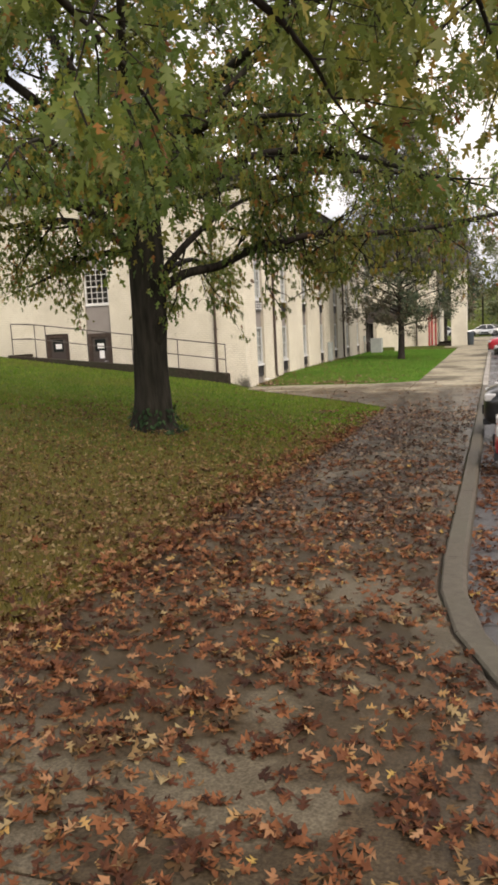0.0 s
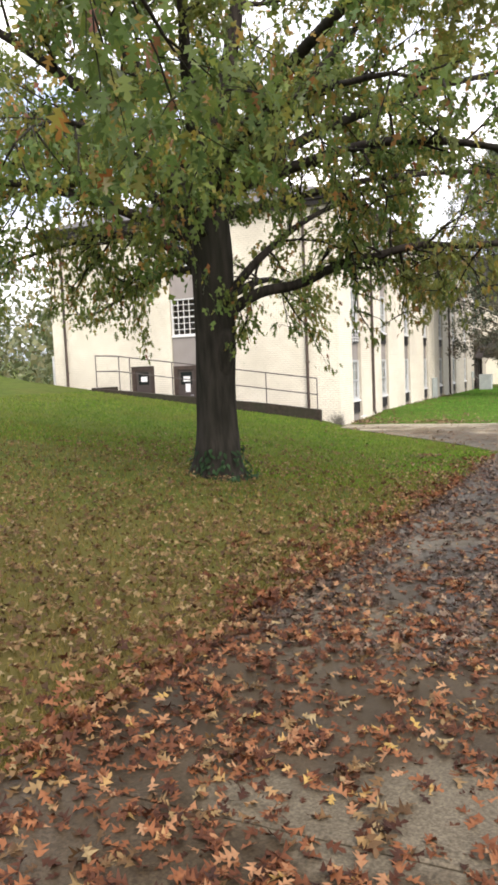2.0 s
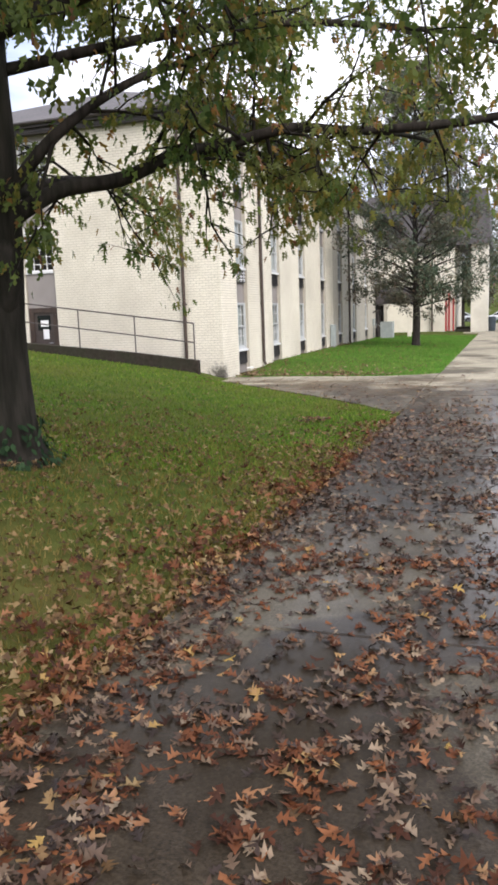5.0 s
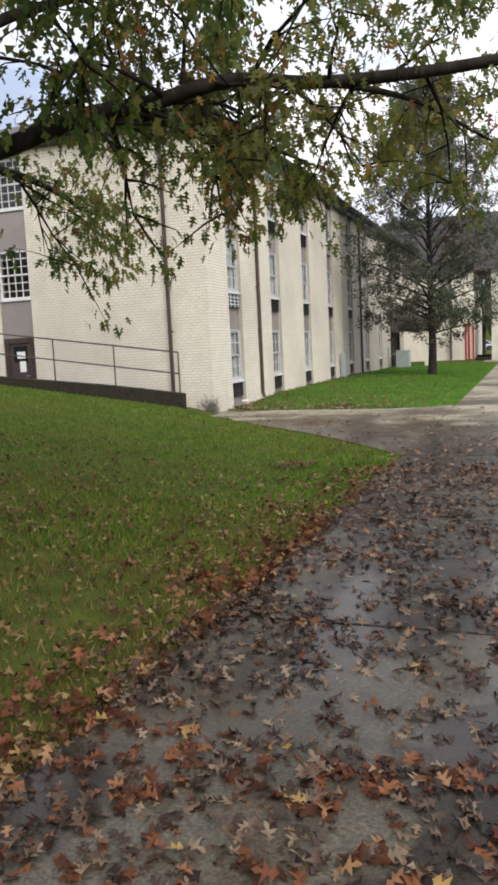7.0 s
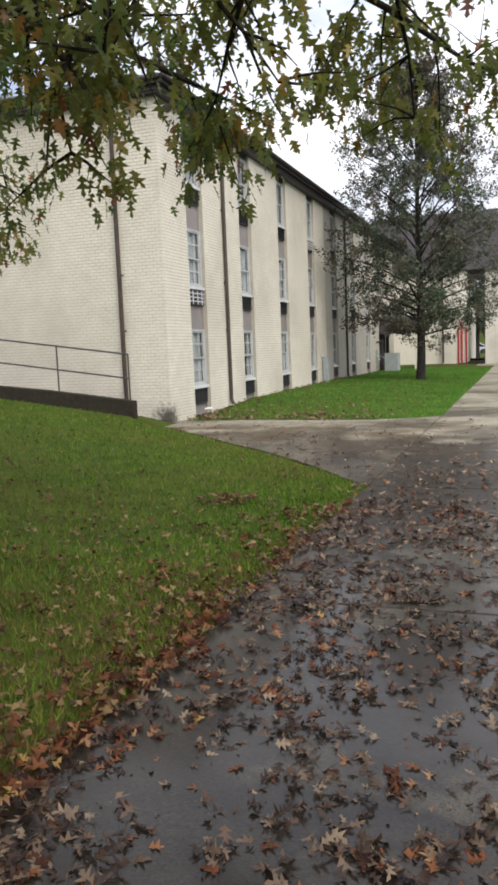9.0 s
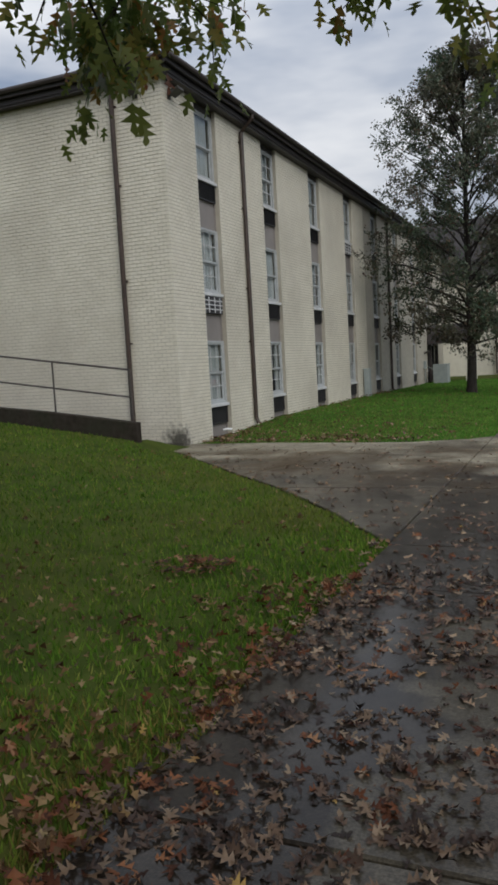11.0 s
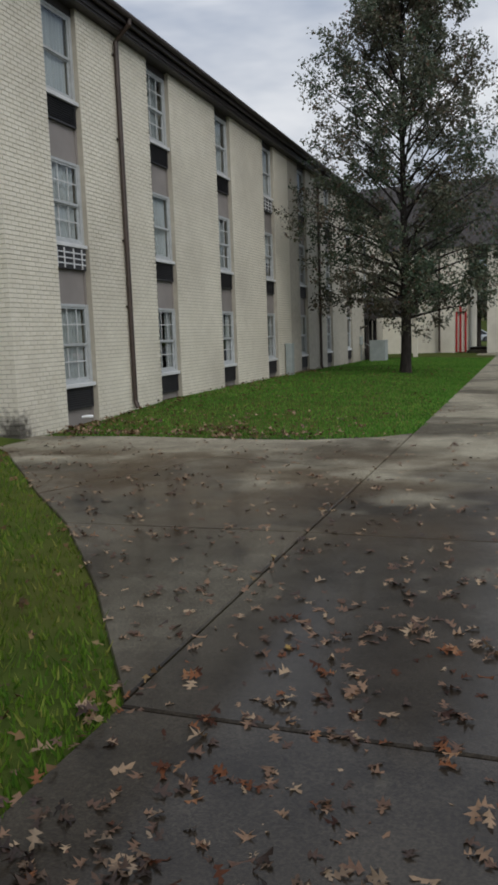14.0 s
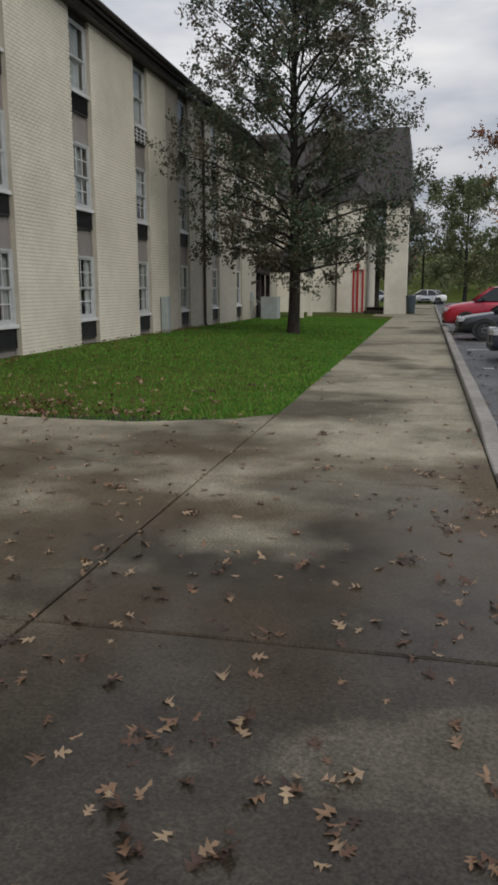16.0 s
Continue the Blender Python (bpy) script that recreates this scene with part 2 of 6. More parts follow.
GRASS = mat("grass_blades", None, None, 1.2, 0.7, 0.0, 1.0, (0.20, 0.145, 0.055), 0.35, 0.75, thin=0.3,
            spec=0.15, island=[(0.0, (0.075, 0.080, 0.016)), (0.4, (0.155, 0.142, 0.026)), (0.75, (0.24, 0.195, 0.045)), (1.0, (0.34, 0.25, 0.09))])
GRASS_MID = mat("green_grass_blades", None, None, 1.2, 0.7, 0.0, 1.0, (0.16, 0.16, 0.035), 0.35, 0.45, thin=0.3,
                spec=0.15, island=[(0.0, (0.045, 0.115, 0.012)), (0.45, (0.112, 0.225, 0.020)), (0.8, (0.18, 0.29, 0.032)), (1.0, (0.33, 0.31, 0.08))])
GRASS_LUSH = mat("lush_grass_blades", None, None, 1.2, 0.7, 0.0, 1.0, (0.07, 0.21, 0.028), 0.5, 0.5, thin=0.3, spec=0.15,
                 island=[(0.0, (0.05, 0.16, 0.022)), (0.5, (0.125, 0.31, 0.040)), (0.85, (0.19, 0.385, 0.060)), (1.0, (0.33, 0.36, 0.09))])
LITTER = mat("fallen_leaves", None, None, 30.0, 0.6, 0.2, 60.0, thin=0.1, spec=0.18,
             island=[(0.0, (0.030, 0.011, 0.006)), (0.3, (0.085, 0.029, 0.013)), (0.6, (0.155, 0.055, 0.022)), (0.84, (0.25, 0.100, 0.042)), (0.96, (0.34, 0.19, 0.10)), (1.0, (0.38, 0.25, 0.07))])
LITTER_PALE = mat("fallen_leaves_wet", None, None, 30.0, 0.5, 0.2, 60.0, thin=0.1, spec=0.3,
                  island=[(0.0, (0.022, 0.014, 0.011)), (0.30, (0.055, 0.032, 0.022)), (0.62, (0.115, 0.070, 0.044)), (0.88, (0.20, 0.135, 0.085)), (1.0, (0.29, 0.215, 0.14))])
LITTER_OCHRE = mat("dull_fallen_leaves", None, None, 30.0, 0.6, 0.2, 60.0, thin=0.15, spec=0.2,
                   island=[(0.0, (0.055, 0.030, 0.014)), (0.35, (0.13, 0.072, 0.030)), (0.65, (0.21, 0.125, 0.054)), (0.88, (0.27, 0.18, 0.080)), (1.0, (0.33, 0.25, 0.13))])
LITTER_TAN = mat("tan_fallen_leaves", None, None, 30.0, 0.55, 0.2, 60.0, thin=0.1,
                 island=[(0.0, (0.045, 0.023, 0.015)), (0.3, (0.12, 0.058, 0.030)), (0.65, (0.25, 0.140, 0.075)), (1.0, (0.42, 0.30, 0.18))])
OAKLEAF = mat("oak_leaves", None, None, 0.8, 0.5, 0.0, 1.0, (0.26, 0.21, 0.05), 0.5, 0.45, thin=0.5, spec=0.3,
              island=[(0.0, (0.070, 0.125, 0.032)), (0.5, (0.125, 0.200, 0.046)), (0.8, (0.200, 0.265, 0.056)), (0.94, (0.33, 0.28, 0.06)), (0.98, (0.34, 0.18, 0.05)), (1.0, (0.24, 0.10, 0.05))])
OAKLEAF_GOLD = mat("turning_oak_leaves", None, None, 0.8, 0.45, 0.0, 1.0, thin=0.4,
                   island=[(0.0, (0.08, 0.12, 0.03)), (0.35, (0.17, 0.17, 0.035)), (0.6, (0.32, 0.24, 0.04)), (0.85, (0.34, 0.15, 0.03)), (1.0, (0.22, 0.07, 0.03))])
PEARLEAF = mat("dark_leaves", None, None, 0.6, 0.4, 0.0, 1.0, (0.17, 0.105, 0.080), 0.4, 0.55, thin=0.35,
               island=[(0.0, (0.045, 0.078, 0.046)), (0.6, (0.092, 0.138, 0.076)), (0.85, (0.140, 0.160, 0.092)), (1.0, (0.21, 0.115, 0.080))])
REDLEAF = mat("red_leaves", None, None, 0.6, 0.5, 0.0, 1.0, (0.09, 0.11, 0.04), 0.35, 0.3, thin=0.4,
              island=[(0.0, (0.12, 0.04, 0.03)), (0.5, (0.24, 0.085, 0.045)), (1.0, (0.36, 0.17, 0.07))])
# pale green of the street tree; haze over distant woods is in the colour too
FARLEAF = mat("far_leaves", None, None, 0.4, 0.6, 0.0, 1.0, (0.15, 0.12, 0.05), 0.15, 0.5, thin=0.3,
              island=[(0.0, (0.08, 0.12, 0.055)), (0.6, (0.14, 0.18, 0.08)), (1.0, (0.25, 0.24, 0.11))])
BARK = mat("oak_bark", (0.013, 0.011, 0.009), (0.047, 0.040, 0.034), 11.0, 0.95, 1.0, 18.0, (0.02, 0.024, 0.015), 1.0, 0.5, stretch=(1, 1, 0.16), spec=0.12)
BARK_DARK = mat("dark_bark", (0.022, 0.019, 0.017), (0.055, 0.048, 0.042), 12.0, 0.9, 0.9, 22.0, stretch=(1, 1, 0.25), spec=0.12)
IVY = mat("ivy_leaves", None, None, 2.0, 0.7, 0.0, 1.0, thin=0.2, spec=0.1, island=[(0.0, (0.014, 0.03, 0.014)), (0.7, (0.03, 0.065, 0.025)), (1.0, (0.06, 0.11, 0.05))])
SHINGLE = mat("roof_shingles", (0.06, 0.055, 0.055), (0.11, 0.10, 0.10), 14.0, 0.9, 0.4, 40.0, (0.04, 0.04, 0.04), 0.7, 0.4)
FASCIA = mat("brown_fascia", (0.030, 0.024, 0.022), (0.045, 0.036, 0.033), 3.0, 0.5, 0.08, 30.0, (0.06, 0.05, 0.045), 0.8, 0.4)
PIPE = mat("brown_downpipe", (0.032, 0.021, 0.016), (0.058, 0.037, 0.027), 6.0, 0.5, 0.1, 30.0, (0.085, 0.06, 0.048), 1.2, 0.5)
PANEL = mat("taupe_panel", (0.25, 0.225, 0.21), (0.30, 0.27, 0.25), 2.0, 0.6, 0.06, 40.0, (0.20, 0.18, 0.165), 0.7, 0.5, piece=0.1)
FRAME = mat("window_frame_grey", (0.40, 0.42, 0.42), (0.50, 0.52, 0.52), 9.0, 0.45, 0.05, 40.0, (0.34, 0.34, 0.33), 1.5, 0.4)
SILL = mat("pale_sill", (0.60, 0.61, 0.61), (0.70, 0.70, 0.69), 9.0, 0.6, 0.1, 40.0, (0.40, 0.39, 0.37), 1.5, 0.4)
VENT = mat("dark_louvre", (0.018, 0.018, 0.02), (0.035, 0.034, 0.036), 7.0, 0.5, 0.05, 30.0, (0.055, 0.05, 0.05), 1.5, 0.4)
# the dimness of unlit rooms, put into a dark grey
ROOM = mat("room_dimness", (0.045, 0.045, 0.05), (0.07, 0.07, 0.075), 1.5, 0.9, 0.0)
CURTAIN = mat("pale_curtain", (0.60, 0.62, 0.62), (0.74, 0.76, 0.75), 4.0, 0.9, 0.1, 25.0, piece=0.25, thin=0.25, stretch=(1, 1, 0.15))
GLASS = glass_mat("window_glass", (0.86, 0.93, 0.94))
RAIL = mat("painted_rail", (0.05, 0.042, 0.038), (0.085, 0.07, 0.062), 20.0, 0.5, 0.1, 60.0)
DOOR = mat("brown_door", (0.045, 0.035, 0.03), (0.065, 0.05, 0.045), 5.0, 0.45, 0.08, 30.0)
PAPER = mat("white_paper", (0.74, 0.74, 0.73), (0.8, 0.8, 0.8), 5.0, 0.8, 0.0)
RED = mat("red_paint", (0.36, 0.02, 0.022), (0.45, 0.03, 0.03), 4.0, 0.4, 0.05, 30.0)
CANVAS = mat("dark_awning", (0.035, 0.03, 0.03), (0.055, 0.046, 0.045), 6.0, 0.8, 0.15, 50.0)
UTIL = mat("grey_green_box", (0.30, 0.34, 0.33), (0.37, 0.41, 0.40), 4.0, 0.5, 0.05, 30.0, (0.22, 0.24, 0.22), 1.2, 0.4)
PLASTIC = mat("dark_plastic", (0.02, 0.022, 0.025), (0.035, 0.037, 0.04), 8.0, 0.5, 0.05, 60.0)
BIN = mat("blue_grey_bin", (0.05, 0.07, 0.085), (0.07, 0.09, 0.105), 6.0, 0.5, 0.05, 40.0)
LIGHTBOX = mat("bronze_lamp", (0.04, 0.037, 0.03), (0.07, 0.062, 0.05), 10.0, 0.45, 0.05, 40.0)
TYRE = mat("tyre_rubber", (0.012, 0.012, 0.012), (0.022, 0.022, 0.022), 30.0, 0.85, 0.1, 90.0)
ALLOY = mat("alloy_rim", (0.42, 0.43, 0.44), (0.55, 0.56, 0.57), 20.0, 0.35, 0.0, metal=0.8)
CARGLASS = mat("car_glass", (0.012, 0.015, 0.017), (0.02, 0.023, 0.025), 1.0, 0.05, 0.0)
HEADLAMP = mat("clear_headlamp", (0.45, 0.46, 0.47), (0.6, 0.61, 0.62), 12.0, 0.12, 0.0, metal=0.3)


def car_paint(name, c):
    m = mat(name, tuple(v * 0.92 for v in c), c, 2.0, 0.28, 0.0)
    m.node_tree.nodes["Principled BSDF"].inputs["Coat Weight"].default_value = 0.8
    return m


CAR_RED = car_paint("red_car_paint", (0.40, 0.012, 0.03))
CAR_BLACK = car_paint("black_car_paint", (0.010, 0.011, 0.014))
CAR_SILVER = car_paint("silver_car_paint", (0.42, 0.44, 0.46))
CAR_BLUE = car_paint("dark_blue_car_paint", (0.02, 0.03, 0.06))
CAR_WHITE = car_paint("white_car_paint", (0.7, 0.7, 0.7))


# ---- mesh helpers ----
def mesh_object(name, verts, faces, material, parent=None, smooth=False):
    me = bpy.data.meshes.new(name)
    me.from_pydata([tuple(v) for v in verts], [], [tuple(f) for f in faces])
    me.update()
    for m in (material if isinstance(material, (list, tuple)) else [material]):
        me.materials.append(m)
    if smooth:
        me.polygons.foreach_set("use_smooth", [True] * len(me.polygons))
    ob = new(name, me)
    if parent:
        ob.parent = parent
    return ob


class Build:
    """Gathers boxes, tubes and sheets into one mesh."""

    def __init__(self):
        self.v, self.f, self.m = [], [], []

    def add(self, verts, faces, slot=0):
        o = len(self.v)
        self.v += [tuple(v) for v in verts]
        self.f += [tuple(i + o for i in f) for f in faces]
        self.m += [slot] * len(faces)
        return self

    def box(self, x0, y0, z0, x1, y1, z1, slot=0, bev=0.0):
        if bev:
            bm = bmesh.new()
            bmesh.ops.create_cube(bm, size=1.0)
            for v in bm.verts:
                v.co = Vector((x0 + (v.co.x + 0.5) * (x1 - x0), y0 + (v.co.y + 0.5) * (y1 - y0), z0 + (v.co.z + 0.5) * (z1 - z0)))
            bmesh.ops.bevel(bm, geom=list(bm.edges), offset=bev, segments=2, affect="EDGES", profile=0.6)
            bm.verts.index_update()
            self.add([v.co[:] for v in bm.verts], [[v.index for v in f.verts] for f in bm.faces], slot)
            bm.free()
            return self
        v = [(x0, y0, z0), (x1, y0, z0), (x1, y1, z0), (x0, y1, z0), (x0, y0, z1), (x1, y0, z1), (x1, y1, z1), (x0, y1, z1)]
        return self.add(v, [(0, 3, 2, 1), (4, 5, 6, 7), (0, 1, 5, 4), (1, 2, 6, 5), (2, 3, 7, 6), (3, 0, 4, 7)], slot)

    def tube(self, pts, radii, sides=8, slot=0, caps=True):
        pts = [Vector(p) for p in pts]
        if not isinstance(radii, (list, tuple)):
            radii = [radii] * len(pts)
        verts, faces = [], []
        u = None
        for i, p in enumerate(pts):
            d = (pts[min(i + 1, len(pts) - 1)] - pts[max(i - 1, 0)]).normalized()
            if u is None:
                u = d.orthogonal().normalized()
            u = (u - d * u.dot(d)).normalized()
            w = d.cross(u)
            for k in range(sides):
                a = 2 * math.pi * k / sides
                verts.append(p + (u * math.cos(a) + w * math.sin(a)) * radii[i])
        for i in range(len(pts) - 1):
            for k in range(sides):
                j = (k + 1) % sides
                faces.append((i * sides + k, i * sides + j, (i + 1) * sides + j, (i + 1) * sides + k))
        if caps:
            faces.append(tuple(reversed(range(sides))))
            faces.append(tuple(range((len(pts) - 1) * sides, len(pts) * sides)))
        return self.add(verts, faces, slot)

    def make(self, name, materials, parent=None, smooth=False):
        materials = materials if isinstance(materials, (list, tuple)) else [materials]
        ob = mesh_object(name, self.v, self.f, materials, parent, smooth)
        ob.data.polygons.foreach_set("material_index", self.m)
        return ob


def instance(name, mesh, parent, loc=(0, 0, 0), rz=0.0):
    ob = new(name, mesh)
    ob.location, ob.rotation_euler = loc, (0, 0, rz)
    if parent:
        ob.parent = parent
    return ob


def smoothstep(a, b, x):
    t = np.clip((x - a) / (b - a), 0, 1)
    return t * t * (3 - 2 * t)


# ---- the lie of the land ----
def path_z(y):
    """Height of the footpath along its length."""
    return np.interp(y, [-40, -10, 0, 5.5, 9, 14.2, 21, 26, 60, 120], [1.4, 0.45, 0.0, -0.25, -0.38, -0.54, -0.635, -0.65, -0.62, -0.55])


PATH_L, PATH_R = -2.84, -0.42       # edges of the footpath
FACADE, CORNER = -9.40, 29.7        # the building's east face and its south face
WEST = -22.3


def lawn_z(x, y):
    """Height of the grass: level beside the path, rising to the west."""
    x, y = np.asarray(x, float), np.asarray(y, float)
    start = np.interp(y, [0, 14, 21, 28], [2.9, 3.0, 5.3, 6.9])
    slope = np.interp(y, [0, 14, 28], [0.10, 0.117, 0.137])
    d = np.maximum(0, -x - start)
    rise = slope * (np.sqrt(d * d + 0.16) - 0.4)
    d2 = np.maximum(0, -x - 22.0)
    rise = rise + 0.16 * d2 * smoothstep(0, 6, d2)
    rise = np.minimum(rise, 14.0)
    # north of the entrance path the grass only swells gently
    north = 0.20 * smoothstep(PATH_L, -6.5, x) * smoothstep(30.3, 37, y) * (1 - 0.4 * smoothstep(45, 58, y))
    # and it comes down to the edge of the entrance path
    edge = np.interp(-x, [2.84, 3.85, 5.1, 6.2, 8.6, 9.62], [21.35, 22.8, 24.4, 25.55, 28.25, 29.2])
    k = np.maximum(smoothstep(28.4, 30.0, y), (1 - smoothstep(0.2, 1.9, edge - y)) * smoothstep(-9.9, -9.1, x))
    return path_z(y) - 0.03 + rise * (1 - k) + north * k


def ground_z(x, y):
    x, y = np.asarray(x, float), np.asarray(y, float)
    base = lawn_z(x, y)
    east = path_z(y) - 0.32 + 0.12 * np.maximum(0, x - 30)
    east = np.minimum(east, 12.0)
    z = np.where(x > -0.3, east, base)
    far = smoothstep(150, 330, y)
    hills = far * (9 + 5 * np.sin(x * 0.013 + 1.0) + 3 * np.sin(x * 0.031))
    # dug out for the sunken way and the building's floor
    sunk = (x > -19.2) & (x < -9.75) & (y > 28.35) & (y < 29.95)
    inside = (x > WEST + 0.2) & (x < FACADE - 0.2) & (y > CORNER + 0.2) & (y < 66)
    z = np.where(sunk | inside, -0.75, z)
    return z + hills


# ---- ground, pavement, road ----
def build_ground():
    xs = np.unique(np.concatenate([np.linspace(-420, -45, 22), np.arange(-45, -12, 0.7), np.arange(-12, -2.8, 0.3), [PATH_L, -0.36, -0.29], np.arange(-2.5, 14, 1.5), np.linspace(14, 420, 26),
                                   [-19.25, -19.2, -9.8, -9.75, -9.70]]))
    ys = np.unique(np.concatenate([np.linspace(-300, -20, 12), np.arange(-20, 20, 1.4), np.arange(20, 31, 0.3), np.arange(31, 75, 1.4), np.linspace(75, 420, 50), [28.3, 28.36, 29.85, 29.95, 30.1]]))
    X, Y = np.meshgrid(xs, ys)
    Z = ground_z(X, Y)
    nx, ny = len(xs), len(ys)
    verts = np.stack([X.ravel(), Y.ravel(), Z.ravel()], 1)
    faces = [(j * nx + i, j * nx + i + 1, (j + 1) * nx + i + 1, (j + 1) * nx + i) for j in range(ny - 1) for i in range(nx - 1)]
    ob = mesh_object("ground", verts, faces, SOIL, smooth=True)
    tagged(ob, "green lawn soil rising gently towards the building", "ground", kind="structure")


build_ground()


def inset(poly, d):
    """The outline with each edge moved inwards by d."""
    P = [np.array(p, float) for p in poly]
    n = len(P)
    turn = sum(P[i][0] * P[(i + 1) % n][1] - P[(i + 1) % n][0] * P[i][1] for i in range(n))
    side = 1.0 if turn > 0 else -1.0
    out = []
    for i in range(n):
        e0, e1 = P[i] - P[i - 1], P[(i + 1) % n] - P[i]
        n0, n1 = (side * np.array((-e[1], e[0])) / max(1e-6, np.linalg.norm(e)) for e in (e0, e1))
        m = n0 + n1
        k = d * 2 / max(0.5, float(m @ m))
        out.append(P[i] + m * k)
    return out


def slab(name, poly, material, parent, thick=0.3, gap=0.009):
    """A paving slab over a convex plan outline, its upper edge slightly worn."""
    inner = inset(poly, gap)
    top = [(x, y, float(path_z(y))) for x, y in inner]
    n = len(poly)
    chamf = [(x, y, float(path_z(y))) for x, y in inset(inner, 0.010)]
    mid = [(x, y, z - 0.010) for x, y, z in top]
    low = [(x, y, z - thick) for x, y, z in top]
    verts = chamf + mid + low
    faces = [tuple(range(n))]
    for i in range(n):
        j = (i + 1) % n
        faces += [(n + i, n + j, j, i), (2 * n + i, 2 * n + j, n + j, n + i)]
    return mesh_object(name, verts, faces, material, parent)


def EAST_EDGE(y):
    """The path's eastern edge, which swings out to the kerb near the start."""
    return np.interp(y, [0.6, 2.6, 3.3, 3.85, 4.62, 5.48, 6.4], [3.0, 1.0, 0.45, 0.0, -0.25, -0.39, PATH_R])


def build_pavement():
    base = Build()
    ys = np.arange(-14, 100.1, 2.0)
    v, f = [], []
    for y in ys:
        v += [(PATH_L + 0.02, y, float(path_z(y)) - 0.022), (float(EAST_EDGE(y)), y, float(path_z(y)) - 0.022)]
    for i in range(len(ys) - 1):
        f.append((2 * i, 2 * i + 1, 2 * i + 3, 2 * i + 2))
    base.add(v, f)
    base.add([(PATH_L, 22.4, -0.67), (PATH_L, 30.7, -0.675), (-9.3, 30.0, -0.675), (-9.3, 29.6, -0.675)], [(3, 2, 1, 0)][:1])
    walkway = base.make("pavement", RAMPWALL)
    tagged(walkway, "wet concrete footpath strewn with brown oak leaves", "pavement", kind="structure")
    joints = [-13.5, -10.4, -7.3, -4.2, -1.1, 2.0, 5.0, 7.3, 10.4, 13.55, 16.65, 19.88, 21.3, 24.5, 27.55, 30.95]
    y = 30.95
    while y < 96:
        y += 3.1
        joints.append(y)
    for a, b in zip(joints, joints[1:]):
        east = [(float(EAST_EDGE(y)), y) for y in [a] + [k for k in (0.6, 2.6, 3.3, 3.85, 4.62, 5.48, 6.4) if a < k < b] + [b]]
        if b - a > 2.2 and a > 6:
            c = (a + b) / 2
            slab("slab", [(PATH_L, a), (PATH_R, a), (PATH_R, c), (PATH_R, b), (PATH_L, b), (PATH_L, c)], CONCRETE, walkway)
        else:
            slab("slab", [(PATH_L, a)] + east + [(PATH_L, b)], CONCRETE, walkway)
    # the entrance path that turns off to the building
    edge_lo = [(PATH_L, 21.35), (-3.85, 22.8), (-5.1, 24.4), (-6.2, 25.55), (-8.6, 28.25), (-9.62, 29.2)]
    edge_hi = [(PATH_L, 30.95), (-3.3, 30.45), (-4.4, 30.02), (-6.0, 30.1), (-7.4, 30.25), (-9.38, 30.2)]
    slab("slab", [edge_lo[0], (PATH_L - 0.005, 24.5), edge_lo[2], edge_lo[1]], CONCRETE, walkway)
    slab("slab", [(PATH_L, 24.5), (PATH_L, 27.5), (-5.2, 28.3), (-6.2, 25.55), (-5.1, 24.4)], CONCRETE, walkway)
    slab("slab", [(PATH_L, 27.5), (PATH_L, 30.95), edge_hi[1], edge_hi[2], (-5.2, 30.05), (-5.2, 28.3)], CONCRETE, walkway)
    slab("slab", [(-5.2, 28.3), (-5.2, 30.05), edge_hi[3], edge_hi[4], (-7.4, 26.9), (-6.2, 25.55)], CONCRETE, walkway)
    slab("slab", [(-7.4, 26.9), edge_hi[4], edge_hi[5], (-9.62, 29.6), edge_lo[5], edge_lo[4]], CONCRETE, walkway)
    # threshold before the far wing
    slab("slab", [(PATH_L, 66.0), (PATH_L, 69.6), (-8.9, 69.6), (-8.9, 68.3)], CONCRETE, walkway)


def kerb_line():
    pts = [(3.0, 0.62), (1.0, 2.62), (0.45, 3.32), (0.02, 3.86), (-0.24, 4.62), (-0.38, 5.48), (-0.415, 6.4)]
    y = 9.5
    while y < 29:
        pts.append((-0.415, y))
        y += 3.1
    return pts + [(-0.415, 29.2)]


def kerb_piece(a, b, h0, h1, parent, w=0.19):
    """One length of kerb between two plan points; h: height above the path."""
    a, b = Vector(a), Vector(b)
    d = (b - a).normalized()
    a, b = a + d * 0.004, b - d * 0.004
    nrm = Vector((d.y, -d.x))
    prof = [(0.0, -0.3), (0.0, -0.012), (0.015, 0.0), (w - 0.035, 0.0), (w - 0.008, -0.022), (w, -0.05), (w + 0.015, -0.45)]
    v = []
    for p, h in ((a, h0), (b, h1)):
        z = float(path_z(p.y)) + h
        for s, q in prof:
            pp = p + nrm * (s + 0.004)
            v.append((pp.x, pp.y, z + q))
    n = len(prof)
    f = [(i, i + 1, n + i + 1, n + i) for i in range(n - 1)] + [tuple(range(n)), tuple(reversed(range(n, 2 * n)))]
    return mesh_object("kerb_stone", v, f, KERB_DRY if a.y > 26 else KERB, parent)


def build_kerb():
    kerb = new("kerb")
    tagged(kerb, "worn concrete kerb along the car park", "kerb", kind="structure")
    pts = kerb_line()
    for a, b in zip(pts, pts[1:]):
        kerb_piece(a, b, 0.006, 0.006, kerb)
    kerb_piece((-0.415, 29.2), (-0.415, 30.2), 0.006, 0.10, kerb)
    y = 30.2
    while y < 92:
        kerb_piece((-0.415, y), (-0.415, y + 3.1), 0.10, 0.10, kerb)
        y += 3.1


